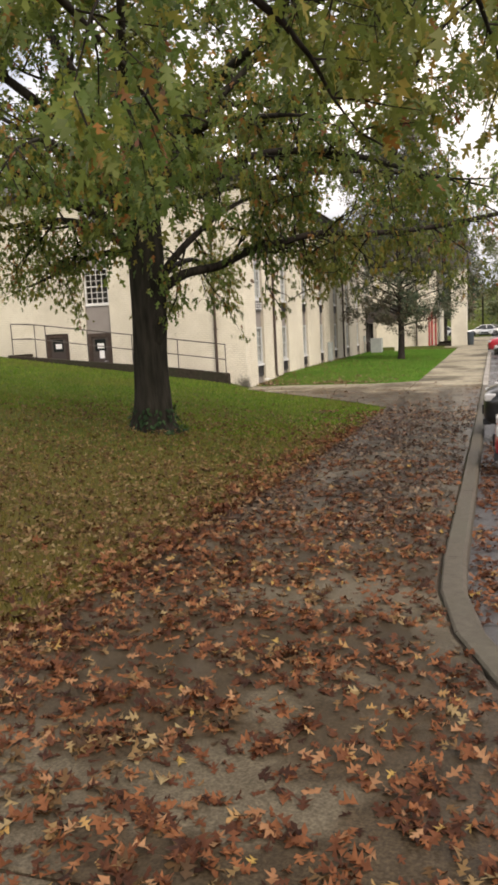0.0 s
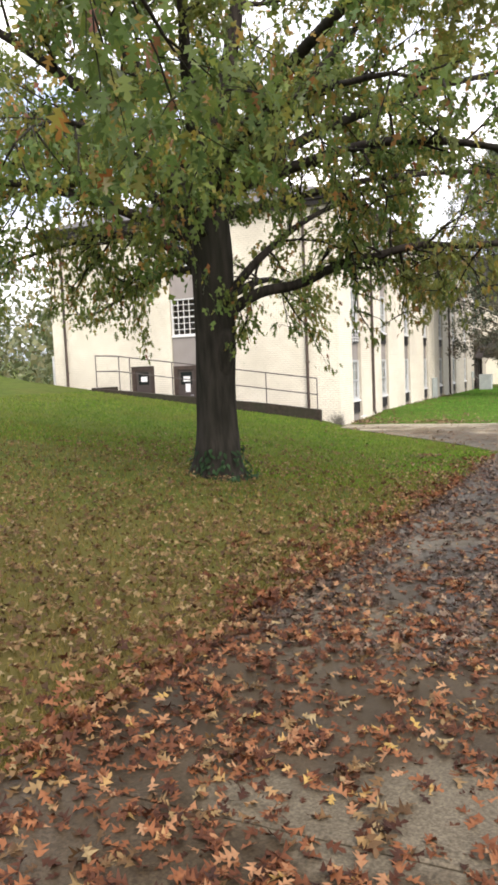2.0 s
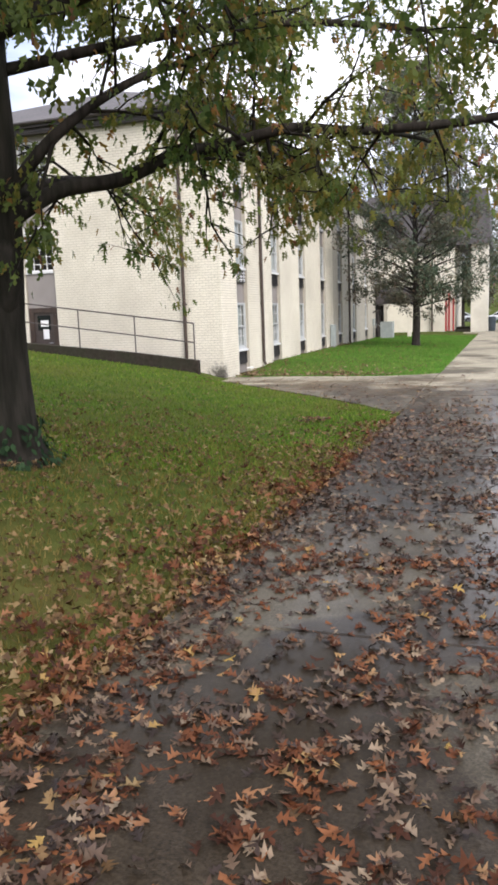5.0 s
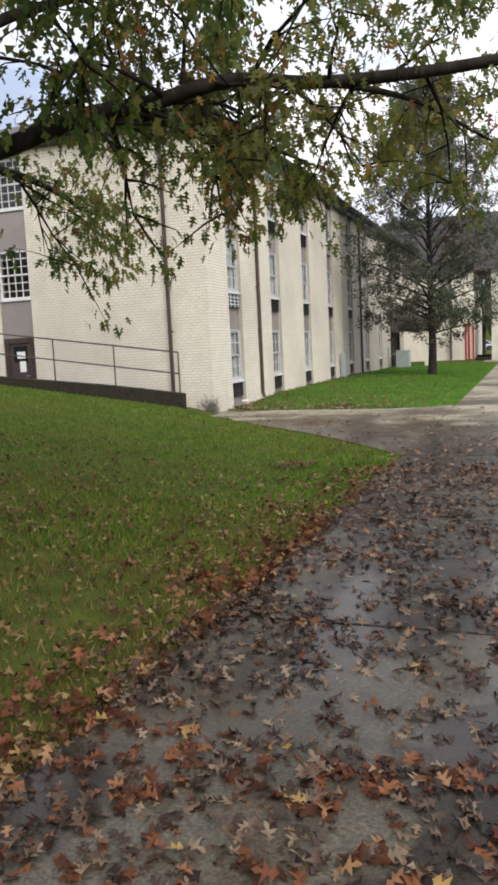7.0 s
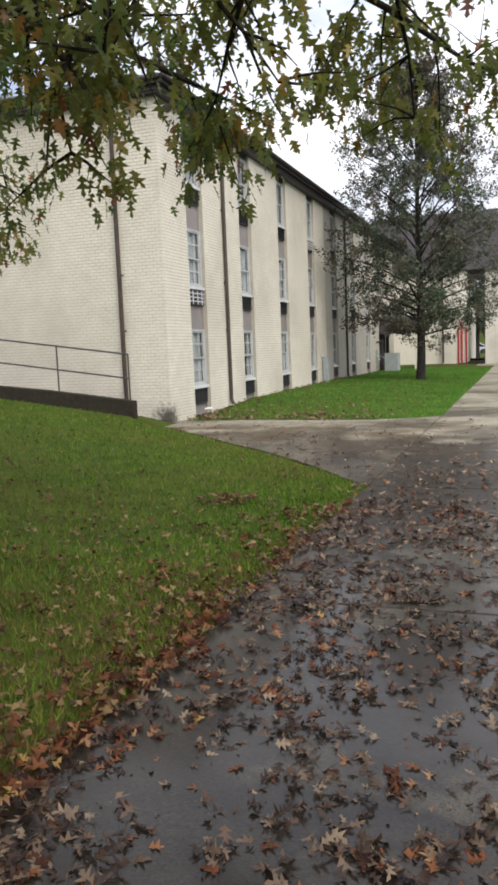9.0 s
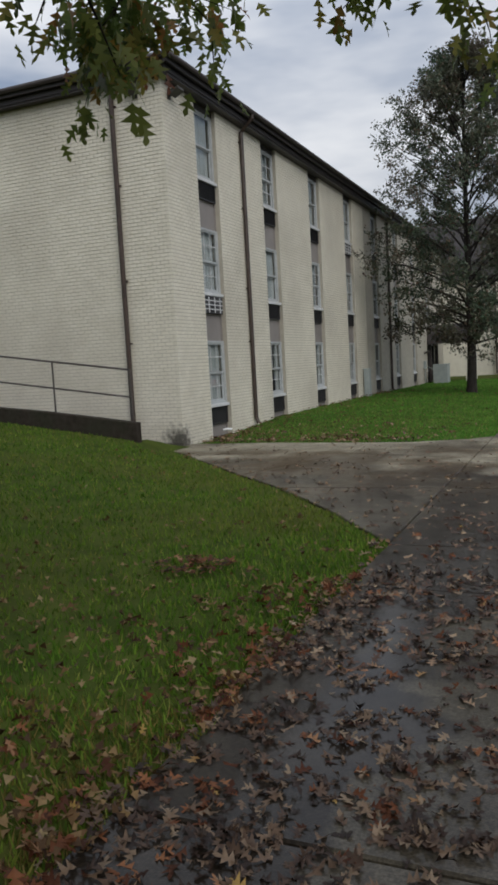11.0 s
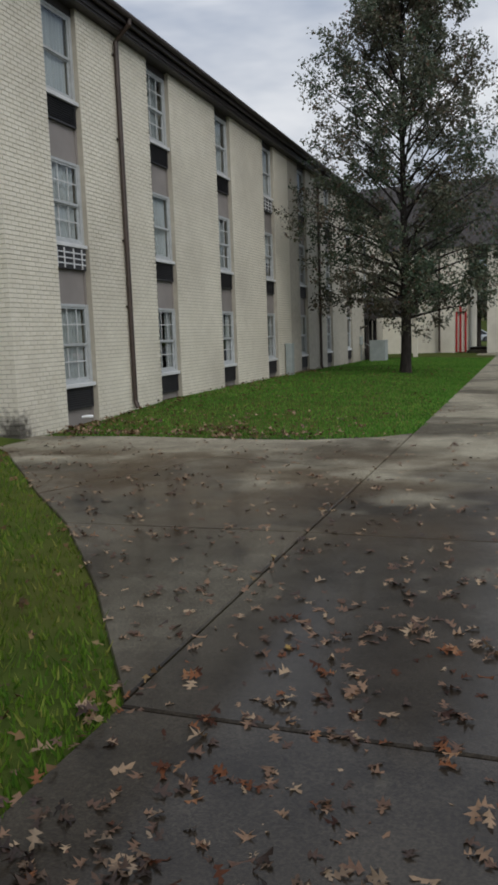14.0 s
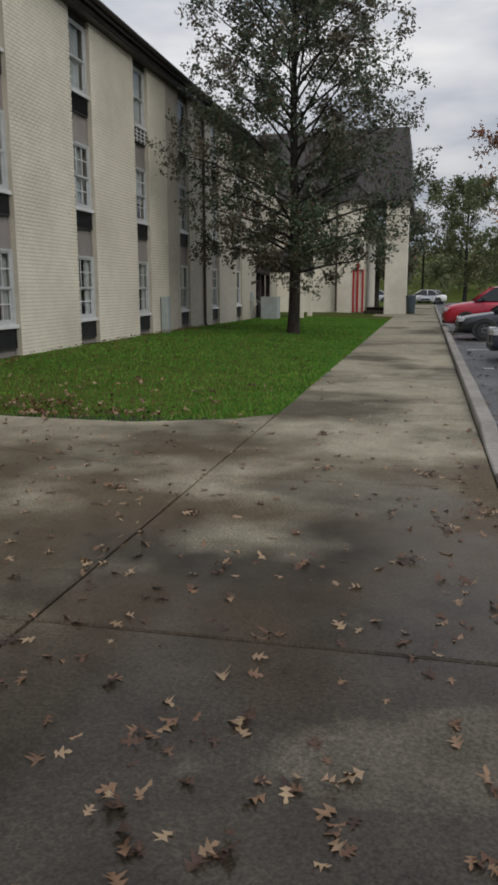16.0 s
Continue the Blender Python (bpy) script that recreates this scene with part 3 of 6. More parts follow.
def build_road():
    ys = np.concatenate([np.arange(-20, 100, 3.0), [100, 112]])
    v, f = [], []
    for y in ys:
        for x in (-0.30, 6, 18, 28):
            v.append((x, y, float(path_z(y)) - 0.135 + 0.02 * max(0, x)*0.5))
    for i in range(len(ys) - 1):
        for k in range(3):
            f.append((4 * i + k, 4 * i + k + 1, 4 * i + k + 5, 4 * i + k + 4))
    # the cross street beyond the end of the path
    o = len(v)
    v += [(-60, 100, -0.52), (-0.3, 100, -0.705), (-0.3, 112, -0.60), (-60, 112, -0.5)]
    f.append((o, o + 1, o + 2, o + 3))
    ob = mesh_object("road", v, f, ASPHALT)
    tagged(ob, "wet grey asphalt car park with drifts of leaves", "car park", kind="structure")
    mark = new("parking_line")
    for y in (14.0, 18.0, 23.0, 38.6, 43.9, 46.6, 50.4, 55.0, 58.0):
        z = float(path_z(y)) - 0.13
        mesh_object("stripe", [(0.1, y, z + 0.001), (5.0, y, z + 0.05), (5.0, y + 0.1, z + 0.05), (0.1, y + 0.1, z + 0.001)], [(0, 1, 2, 3)], SILL, mark)
    tagged(mark, "faded white parking bay lines on asphalt", "road marking", kind="structure")


build_kerb()
build_road()


# ---- the long dormitory building ----
STOREY, SILLS = 2.71, (0.18, 2.89, 5.61)
COLUMNS = [31.24 + 4.145 * i for i in range(8)]
WIN_W, WIN_H, SOFFIT = 1.16, 1.55, 7.34
NORTH = 66.0
dorm = new("dormitory_building")
tagged(dorm, "three-storey cream painted brick dormitory with dark eaves", "building")


def build_walls():
    east = Build()
    edges = [CORNER] + [v for c in COLUMNS for v in (c, c + WIN_W)] + [NORTH]
    for a, b in zip(edges[0::2], edges[1::2]):
        east.box(FACADE - 0.32, a + (0.0 if a > CORNER else 0.012), -0.9, FACADE - 0.012, b, SOFFIT)
    wall_e = east.make("wall", MORTAR, dorm)
    south = Build()
    for x0, x1, z0, z1 in ((WEST, -18.42, -0.9, SOFFIT), (-18.42, -17.30, 1.85, SOFFIT), (-17.30, -16.42, -0.9, SOFFIT), (-15.28, FACADE - 0.33, -0.9, SOFFIT)):
        south.box(x0, CORNER + 0.012, z0, x1, CORNER + 0.32, z1)
    wall_s = south.make("wall", MORTAR, dorm)
    rest = Build()
    rest.box(WEST, CORNER + 0.33, -0.9, WEST + 0.3, NORTH - 0.33, SOFFIT)
    rest.box(WEST, NORTH - 0.32, -0.9, FACADE - 0.34, NORTH, SOFFIT)
    rest.make("wall", BRICK, dorm)
    return wall_e, wall_s


wall_e, wall_s = build_walls()


def build_roof():
    ov = 0.38
    x0, x1, y0, y1 = WEST - ov, FACADE + ov, CORNER - ov, NORTH + ov
    b = Build()
    mid = (x0 + x1) / 2
    h = (x1 - x0) / 2 * 0.38
    run = (x1 - x0) / 2
    e = 7.69
    b.add([(x0, y0, e), (x1, y0, e), (x1, y1, e), (x0, y1, e), (mid, y0 + run, e + h), (mid, y1 - run, e + h)],
          [(0, 1, 4), (1, 2, 5, 4), (2, 3, 5), (3, 0, 4, 5), (3, 2, 1, 0)])
    b.make("roof", SHINGLE, dorm)
    t = Build()
    for s in (0.0, 0.12):           # stepped fascia
        o = ov - 0.02 - s
        z0, z1 = (7.50, 7.68) if s == 0 else (7.385, 7.50)
        X0, X1, Y0, Y1 = WEST - o, FACADE + o, CORNER - o, NORTH + o
        for bx in ((X0, Y0, X1, Y0 + 0.06), (X0, Y1 - 0.06, X1, Y1), (X0, Y0 + 0.061, X0 + 0.06, Y1 - 0.061), (X1 - 0.06, Y0 + 0.061, X1, Y1 - 0.061)):
            t.box(bx[0], bx[1], z0, bx[2], bx[3], z1)
    t.box(WEST - 0.21, CORNER - 0.21, SOFFIT, FACADE + 0.21, NORTH + 0.21, 7.384)
    t.make("fascia", FASCIA, dorm)
    g = Build()
    gx, gy = FACADE + ov + 0.045, CORNER - ov - 0.045
    for (ax, ay), (bx, by) in (((gx, gy), (gx, NORTH + ov)), ((gx - 0.12, gy), (WEST - ov, gy))):
        g.tube([(ax, ay, 7.63), (bx, by, 7.63)], 0.06, 8)
    g.make("gutter", FASCIA, dorm, smooth=True)


build_roof()


def downpipe(x, y, nx, ny, foot):
    b = Build()
    ex, ey = x + nx * 0.41, y + ny * 0.41
    b.tube([(ex, ey, 7.62), (ex, ey, 7.48), (x + nx * 0.07, y + ny * 0.07, 7.18), (x + nx * 0.07, y + ny * 0.07, foot + 0.15), (x + nx * 0.13, y + ny * 0.13, foot)], 0.055, 8)
    for z in (1.7, 3.1, 5.2, 6.9):
        b.box(x + nx * 0.02 - abs(ny) * 0.08 - 0.01, y + ny * 0.02 - abs(nx) * 0.08 - 0.01, z, x + nx * 0.02 + abs(ny) * 0.08 + 0.01, y + ny * 0.02 + abs(nx) * 0.08 + 0.01, z + 0.04)
    b.make("downpipe", PIPE, dorm)


downpipe(FACADE, 33.85, 1, 0, -0.5)
downpipe(FACADE, 50.6, 1, 0, -0.5)
downpipe(-10.63, CORNER, 0, -1, -0.45)
downpipe(-21.6, CORNER, 0, -1, 0.95)


# windows: meshes shared by all columns, built at the origin with the glass facing +x
def window_meshes():
    w, h = WIN_W, WIN_H
    fr = Build()
    fr.box(-0.09, 0.0, 0.0, 0.0, 0.05, h)
    fr.box(-0.09, w - 0.09, 0.0, 0.0, w, h)
    fr.box(-0.09, 0.05, h - 0.05, 0.0, w - 0.09, h)
    fr.box(-0.09, 0.05, 0.0, 0.0, w - 0.09, 0.05)
    top = Build()
    y0, y1, zm = 0.05, w - 0.09, h * 0.49
    for bx in ((y0, zm, y0 + 0.04, h - 0.05), (y1 - 0.04, zm, y1, h - 0.05), (y0 + 0.04, h - 0.09, y1 - 0.04, h - 0.05), (y0 + 0.04, zm - 0.02, y1 - 0.04, zm + 0.03)):
        top.box(-0.045, bx[0], bx[1], -0.015, bx[2], bx[3])
    low = Build()
    for bx in ((y0, 0.05, y0 + 0.045, zm), (y1 - 0.045, 0.05, y1, zm), (y0 + 0.045, 0.05, y1 - 0.045, 0.11), (y0 + 0.045, zm - 0.045, y1 - 0.045, zm - 0.021)):
        low.box(-0.075, bx[0], bx[1], -0.047, bx[2], bx[3])
    bars = Build()
    for k in (1, 2):
        y = y0 + (y1 - y0) * k / 3
        bars.box(-0.034, y - 0.01, zm + 0.03, -0.022, y + 0.01, h - 0.09)
        bars.box(-0.066, y - 0.01, 0.11, -0.052, y + 0.01, zm - 0.045)
    for z, xa, xb in ((zm + (h - zm) / 2, -0.034, -0.022), (0.05 + zm / 2, -0.066, -0.052)):
        bars.box(xa + 0.001, y0 + 0.04, z - 0.01, xb - 0.001, y1 - 0.04, z + 0.01)
    pane_t = Build().add([(-0.028, y0 + 0.03, zm), (-0.028, y1 - 0.03, zm), (-0.028, y1 - 0.03, h - 0.08), (-0.028, y0 + 0.03, h - 0.08)], [(0, 1, 2, 3)])
    pane_b = Build().add([(-0.06, y0 + 0.03, 0.09), (-0.06, y1 - 0.03, 0.09), (-0.06, y1 - 0.03, zm - 0.02), (-0.06, y0 + 0.03, zm - 0.02)], [(0, 1, 2, 3)])
    sill = Build().box(-0.06, -0.0, -0.075, 0.07, w, 0.0, bev=0.008)
    vent = Build().box(-0.07, 0.0, 0.0, -0.01, w - 0.06, 0.42)
    for k in range(9):
        z = 0.03 + k * 0.042
        vent.add([(-0.01, 0.03, z + 0.028), (-0.01, w - 0.09, z + 0.028), (0.02, w - 0.09, z), (0.02, 0.03, z), (0.02, 0.03, z + 0.006), (0.02, w - 0.09, z + 0.006)],
                 [(0, 3, 2, 1), (3, 4, 5, 2), (0, 1, 5, 4)])
    for bx in ((0.0, 0.0, 0.03, 0.42), (w - 0.09, 0.0, w - 0.06, 0.42), (0.03, 0.0, w - 0.09, 0.025), (0.03, 0.405, w - 0.09, 0.42)):
        vent.box(-0.009, bx[0], bx[1], 0.03, bx[2], bx[3])
    ac = Build().box(-0.07, 0.0, 0.0, 0.05, w - 0.06, 0.42, 0, 0.012)
    for k in range(1, 4):
        z = 0.42 * k / 4
        ac.box(0.051, 0.03, z - 0.012, 0.066, w - 0.09, z + 0.012, 1)
    for k in (0.02, 0.28, 0.62, 0.93):
        ac.box(0.052, 0.03 + k * (w - 0.2), 0.02, 0.070, 0.055 + k * (w - 0.2), 0.40, 1)
    panel = Build().box(-0.09, 0.0, 0.0, -0.04, w - 0.06, 1.0)
    jamb = Build().box(-0.085, w - 0.058, 0.0, -0.02, w, 1.0)
    out = {}
    for key, bld, m in (("frame", fr, FRAME), ("sash_top", top, FRAME), ("sash_low", low, FRAME), ("bars", bars, SILL), ("pane_t", pane_t, GLASS), ("pane_b", pane_b, GLASS),
                        ("sill", sill, SILL), ("vent", vent, VENT), ("ac", ac, [VENT, SILL]), ("panel", panel, PANEL), ("jamb", jamb, PANEL)):
        ob = bld.make(key, m)
        out[key] = ob.data
        bpy.data.objects.remove(ob)
    return out


WM = window_meshes()


def curtain_mesh(parts, seed):
    """Hanging folds between fractions of the window's width."""
    rnd = random.Random(seed)
    b = Build()
    for a, c, zt, zb in parts:
        y0, y1 = 0.07 + a * (WIN_W - 0.2), 0.07 + c * (WIN_W - 0.2)
        n = max(6, int((y1 - y0) / 0.022))
        ph = rnd.random() * 6
        v, f = [], []
        for i in range(n + 1):
            y = y0 + (y1 - y0) * i / n
            x = -0.115 + 0.018 * math.sin(i * 1.25 + ph) + 0.008 * math.sin(i * 0.5)
            v += [(x, y, zb), (x + 0.004, y, zt)]
        for i in range(n):
            f.append((2 * i, 2 * i + 2, 2 * i + 3, 2 * i + 1))
        b.add(v, f)
    ob = b.make("curtain", CURTAIN, smooth=True)
    me = ob.data
    bpy.data.objects.remove(ob)
    return me


CURTAINS = [curtain_mesh([(0, 1, WIN_H - 0.06, 0.06)], 1), curtain_mesh([(0, 0.42, WIN_H - 0.06, 0.06), (0.72, 1, WIN_H - 0.06, 0.06)], 2),
            curtain_mesh([(0, 1, WIN_H - 0.06, 0.55)], 3), None, curtain_mesh([(0.1, 0.9, WIN_H - 0.06, 0.06)], 5)]
# by column and storey: which curtain, glazing bars or not, air conditioner or grille
# the curtain at (1, 2) is added, its paleness stands for reflection in the panes
LOOKS = {(0, 0): (0, 1, 0), (0, 1): (0, 1, 1), (0, 2): (0, 0, 0), (1, 0): (1, 1, 0), (1, 1): (0, 0, 0), (1, 2): (4, 1, 0),
         (2, 0): (1, 1, 0), (2, 1): (4, 1, 0), (2, 2): (4, 0, 0), (3, 0): (1, 1, 0), (3, 1): (2, 1, 0), (3, 2): (0, 0, 1), (4, 2): (0, 0, 0)}


def build_windows():
    for ci, y in enumerate(COLUMNS):
        for si, z in enumerate(SILLS):
            cur, bars, ac = LOOKS.get((ci, si), ((0, 4, 0, 2, 1)[(ci + 2 * si) % 5], (ci + si) % 2, 0))
            wx = FACADE - 0.11
            h = WIN_H if si < 2 else 1.575
            win = instance("window", WM["frame"], dorm, (wx, y, z))
            if si == 2:
                win.scale = (1, 1, h / WIN_H)
            for nm, key in (("sash", "sash_top"), ("sash", "sash_low"), ("pane", "pane_t"), ("pane", "pane_b"), ("sill", "sill")) + ((("glazing_bars", "bars"),) if bars else ()):
                p = instance(nm, WM[key], win)
                if nm == "pane":
                    p.visible_shadow = False
            if CURTAINS[cur]:
                instance("curtain", CURTAINS[cur], win)
            g = instance("ventilation_grille" if not ac else "air_conditioner", WM["ac" if ac else "vent"], dorm, (wx, y, z - 0.075 - 0.425))
            # infill under the grille, down to the next head or the ground
            bottom = -0.85 if si == 0 else SILLS[si - 1] + WIN_H
            top = z - 0.5
            p = instance("panel", WM["panel"], dorm, (wx, y, bottom))
            p.scale = (1, 1, top - bottom)
            j = instance("jamb", WM["jamb"], dorm, (wx, y, bottom))
            j.scale = (1, 1, z - 0.076 - bottom)
    for y in COLUMNS:
        Build().box(FACADE - 0.2, y, 7.185, FACADE - 0.10, y + WIN_W, SOFFIT).make("lintel", FASCIA, dorm)
    # added backing, floors and partitions, coloured dark so the rooms look unlit
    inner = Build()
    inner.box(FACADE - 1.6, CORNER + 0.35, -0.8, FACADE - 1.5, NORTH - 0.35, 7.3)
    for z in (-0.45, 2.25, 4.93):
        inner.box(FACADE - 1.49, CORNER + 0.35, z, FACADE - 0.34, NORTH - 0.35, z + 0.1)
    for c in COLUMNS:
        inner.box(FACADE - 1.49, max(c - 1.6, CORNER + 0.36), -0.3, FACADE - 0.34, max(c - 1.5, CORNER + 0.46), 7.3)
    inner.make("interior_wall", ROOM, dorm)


build_windows()


def build_south_openings():
    y = CORNER
    for x0, x1, head in ((-18.40, -17.32, 1.85), (-16.40, -15.30, 1.80)):
        b = Build()
        for bx in ((x0, x0 + 0.17), (x1 - 0.17, x1)):
            b.box(bx[0], y + 0.03, -0.64, bx[1], y + 0.15, head)
        b.box(x0 + 0.17, y + 0.03, head - 0.16, x1 - 0.17, y + 0.15, head)
        door = b.make("door", PIPE, dorm)
        tagged(door, "brown metal basement door with white notices")
        leaf = Build().box(x0 + 0.17, y + 0.07, -0.64, x1 - 0.17, y + 0.12, head - 0.16)
        leaf.make("door_leaf", DOOR, door)
        Build().box(x0 + 0.30, y + 0.062, head - 0.75, x1 - 0.30, y + 0.068, head - 0.25).make("pane", CARGLASS, door)
        n = Build()
        n.box(x0 + 0.42, y + 0.054, head - 0.63, x0 + 0.72, y + 0.060, head - 0.42)
        if head < 1.83:
            n.box(x0 + 0.50, y + 0.054, head - 1.05, x0 + 0.72, y + 0.060, head - 0.72)
        n.make("notice", PAPER, door)
        Build().tube([(x1 - 0.25, y + 0.06, 0.62), (x1 - 0.25, y + 0.0, 0.62), (x1 - 0.36, y + 0.0, 0.62)], 0.012, 6).make("handle", ALLOY, door)
    # stair windows over the second door
    for z0, z1 in ((3.0, 4.45), (5.7, 7.15)):
        win = new("window", None)
        win.parent = dorm
        f = Build()
        x0, x1 = -16.40, -15.30
        for bx in ((x0, z0, x0 + 0.05, z1), (x1 - 0.05, z0, x1, z1), (x0 + 0.05, z0, x1 - 0.05, z0 + 0.05), (x0 + 0.05, z1 - 0.05, x1 - 0.05, z1), (x0 + 0.05, (z0 + z1) / 2 - 0.025, x1 - 0.05, (z0 + z1) / 2 + 0.025)):
            f.box(bx[0], y + 0.08, bx[1], bx[2], y + 0.15, bx[3])
        f.make("frame", SILL, win)
        g = Build()
        for k in range(1, 4):
            g.box(x0 + 0.05 + k * 0.25 - 0.012, y + 0.095, z0 + 0.05, x0 + 0.05 + k * 0.25 + 0.012, y + 0.12, z1 - 0.05)
        for k in (1, 2, 4, 5):
            z = z0 + (z1 - z0) * k / 6
            g.box(x0 + 0.05, y + 0.097, z - 0.012, x1 - 0.05, y + 0.118, z + 0.012)
        g.make("glazing_bars", SILL, win)
        p = Build().add([(x0 + 0.04, y + 0.124, z0 + 0.04), (x1 - 0.04, y + 0.124, z0 + 0.04), (x1 - 0.04, y + 0.124, z1 - 0.04), (x0 + 0.04, y + 0.124, z1 - 0.04)], [(0, 1, 2, 3)]).make("pane", GLASS, win)
        p.visible_shadow = False
        Build().box(x0, y + 0.02, z0 - 0.07, x1, y + 0.15, z0, bev=0.008).make("sill", SILL, win)
    pn = Build()
    pn.box(-16.40, y + 0.07, 1.80, -15.30, y + 0.13, 2.93)
    pn.box(-16.40, y + 0.07, 4.45, -15.30, y + 0.13, 5.63)
    pn.box(-16.40, y + 0.07, 7.15, -15.30, y + 0.13, SOFFIT)
    pn.make("panel", PANEL, dorm)
    # added dark backing for the stair windows and doors
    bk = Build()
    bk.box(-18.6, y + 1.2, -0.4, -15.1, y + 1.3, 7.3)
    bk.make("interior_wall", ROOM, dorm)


build_south_openings()


def wall_lamp(x, y, z, nx, ny):
    b = Build()
    b.box(-0.06, -0.015, -0.10, 0.06, 0.015, 0.08, 0, 0.006)
    b.tube([(0, 0.0, -0.02), (0, -0.10, 0.0)], 0.03, 8)
    b.add([(-0.15, -0.08, -0.05), (0.15, -0.08, -0.05), (0.15, -0.30, 0.06), (-0.15, -0.30, 0.06), (-0.13, -0.08, 0.06), (0.13, -0.08, 0.06), (0.13, -0.29, 0.11), (-0.13, -0.29, 0.11)],
          [(0, 3, 2, 1), (4, 5, 6, 7), (0, 1, 5, 4), (1, 2, 6, 5), (2, 3, 7, 6), (3, 0, 4, 7)])
    ob = b.make("flood_lamp", LIGHTBOX, dorm)
    ob.location, ob.rotation_euler = (x, y, z), (0, 0, math.atan2(ny, nx) + math.pi / 2)


wall_lamp(-10.05, CORNER - 0.015, 7.10, 0, -1)
wall_lamp(FACADE + 0.015, 30.02, 7.06, 1, 0)
wall_lamp(FACADE + 0.015, 55.2, 2.2, 1, 0)
wall_lamp(FACADE + 0.015, 59.2, 1.2, 1, 0)


# ---- the sunken way to the basement doors, with its wall and railing ----
def ramp_top(x):
    return float(np.interp(x, [-19.3, -15.8, -11.7, -9.66], [1.07, 0.71, 0.30, 0.03]))


def build_areaway():
    b = Build()
    xs = np.linspace(-19.3, -9.66, 9)
    v, f = [], []
    for x in xs:
        z = ramp_top(x)
        v += [(x, 28.14, -0.9), (x, 28.14, z - 0.015), (x, 28.155, z), (x, 28.325, z), (x, 28.34, z - 0.015), (x, 28.34, -0.9)]
    for i in range(len(xs) - 1):
        for k in range(5):
            f.append((6 * i + k, 6 * i + 6 + k, 6 * i + 7 + k, 6 * i + k + 1))
    n = 6 * (len(xs) - 1)
    f += [(0, 1, 2, 3, 4, 5), tuple(n + i for i in (5, 4, 3, 2, 1, 0))]
    b.add(v, f)
    b.box(-19.3, 28.345, -0.9, -19.1, CORNER - 0.004, 1.07)
    b.box(-19.095, 28.345, -0.9, -9.72, CORNER - 0.004, -0.64)
    ob = b.make("retaining_wall", RAMPWALL)
    tagged(ob, "low dark weathered concrete wall of a sunken ramp", "retaining wall", kind="structure")
    r = Build()
    top = [(-19.1, 28.24, 2.34), (-18.0, 28.24, 2.27), (-9.78, 28.24, 1.13)]
    mid = [(-19.1, 28.24, 1.72), (-18.0, 28.24, 1.68), (-9.78, 28.24, 0.56)]
    r.tube(top, 0.022, 7)
    r.tube(mid, 0.02, 7)
    r.tube([(-19.1, 28.24, 2.34), (-19.1, 29.8, 2.34)], 0.022, 7)
    r.tube([(-19.1, 28.24, 1.72), (-19.1, 29.8, 1.72)], 0.02, 7)
    rail = r.make("railing", RAIL)
    tagged(rail, "thin dark painted steel railing on the ramp wall", "railing")
    for x in (-19.1, -18.0, -17.5, -15.6, -13.65, -11.72, -9.78):
        zt = float(np.interp(x, [-19.1, -18.0, -9.78], [2.34, 2.27, 1.13]))
        Build().tube([(x, 28.24, ramp_top(x) - 0.05), (x, 28.24, zt)], 0.021, 7).make("post", RAIL, rail)


build_areaway()
build_pavement()


# ---- trees ----
def rnd_dir(rnd):
    while True:
        v = Vector((rnd.uniform(-1, 1), rnd.uniform(-1, 1), rnd.uniform(-1, 1)))
        if 0.05 < v.length < 1:
            return v.normalized()


def spline(pts, steps=4):
    """Smooth points through the given ones."""
    P = [Vector(p) for p in pts]
    out = []
    for i in range(len(P) - 1):
        a, b, c, d = P[max(i - 1, 0)], P[i], P[i + 1], P[min(i + 2, len(P) - 1)]
        for k in range(steps):
            t = k / steps
            out.append(0.5 * ((2 * b) + (c - a) * t + (2 * a - 5 * b + 4 * c - d) * t * t + (3 * b - a - 3 * c + d) * t ** 3))
    return out + [P[-1]]


def lobed(tips, nodes, body, end):
    """A leaf with pointed lobes: a narrow body along the rib, a lobe on either side between the nodes, and an end lobe."""
    v = [(0.0, 0.0)]
    for y in nodes:
        v += [(body, y), (-body, y - 0.02)]
    f = [(0, 1, 2)]
    for i, (rx, ry, lx, ly) in enumerate(tips):
        r, q, k = 1 + 2 * i, 3 + 2 * i, len(v)
        v += [(rx, ry), (-lx, ly)]
        f += [(r, q, q + 1, r + 1), (r, k, q), (r + 1, q + 1, k + 1)]
    k, q = len(v), 2 * len(nodes) - 1
    v += [(end, 0.85), (0.02, 1.0), (-end, 0.82)]
    return v, f + [(q, k, k + 1, k + 2, q + 1)]


FALLEN = lobed([(0.33, 0.30, 0.29, 0.22), (0.43, 0.68, 0.40, 0.58)], [0.10, 0.36, 0.62], 0.06, 0.13)
CROWN = lobed([(0.36, 0.46, 0.34, 0.38)], [0.12, 0.55], 0.06, 0.17)
SPRIG = ([(0.0, 0.0), (0.30, 0.50), (0.05, 0.56), (0.12, 0.85), (0.0, 1.0), (-0.05, 0.52), (-0.32, 0.40)], [(0, 1, 2, 5, 6), (5, 2, 3, 4)])
SIMPLE = [(0.0, 0.0), (0.24, 0.35), (0.17, 0.7), (0.0, 1.0), (-0.17, 0.7), (-0.24, 0.35)]
RHOMB = [(0.0, 0.0), (0.3, 0.5), (0.0, 1.0), (-0.3, 0.5)]


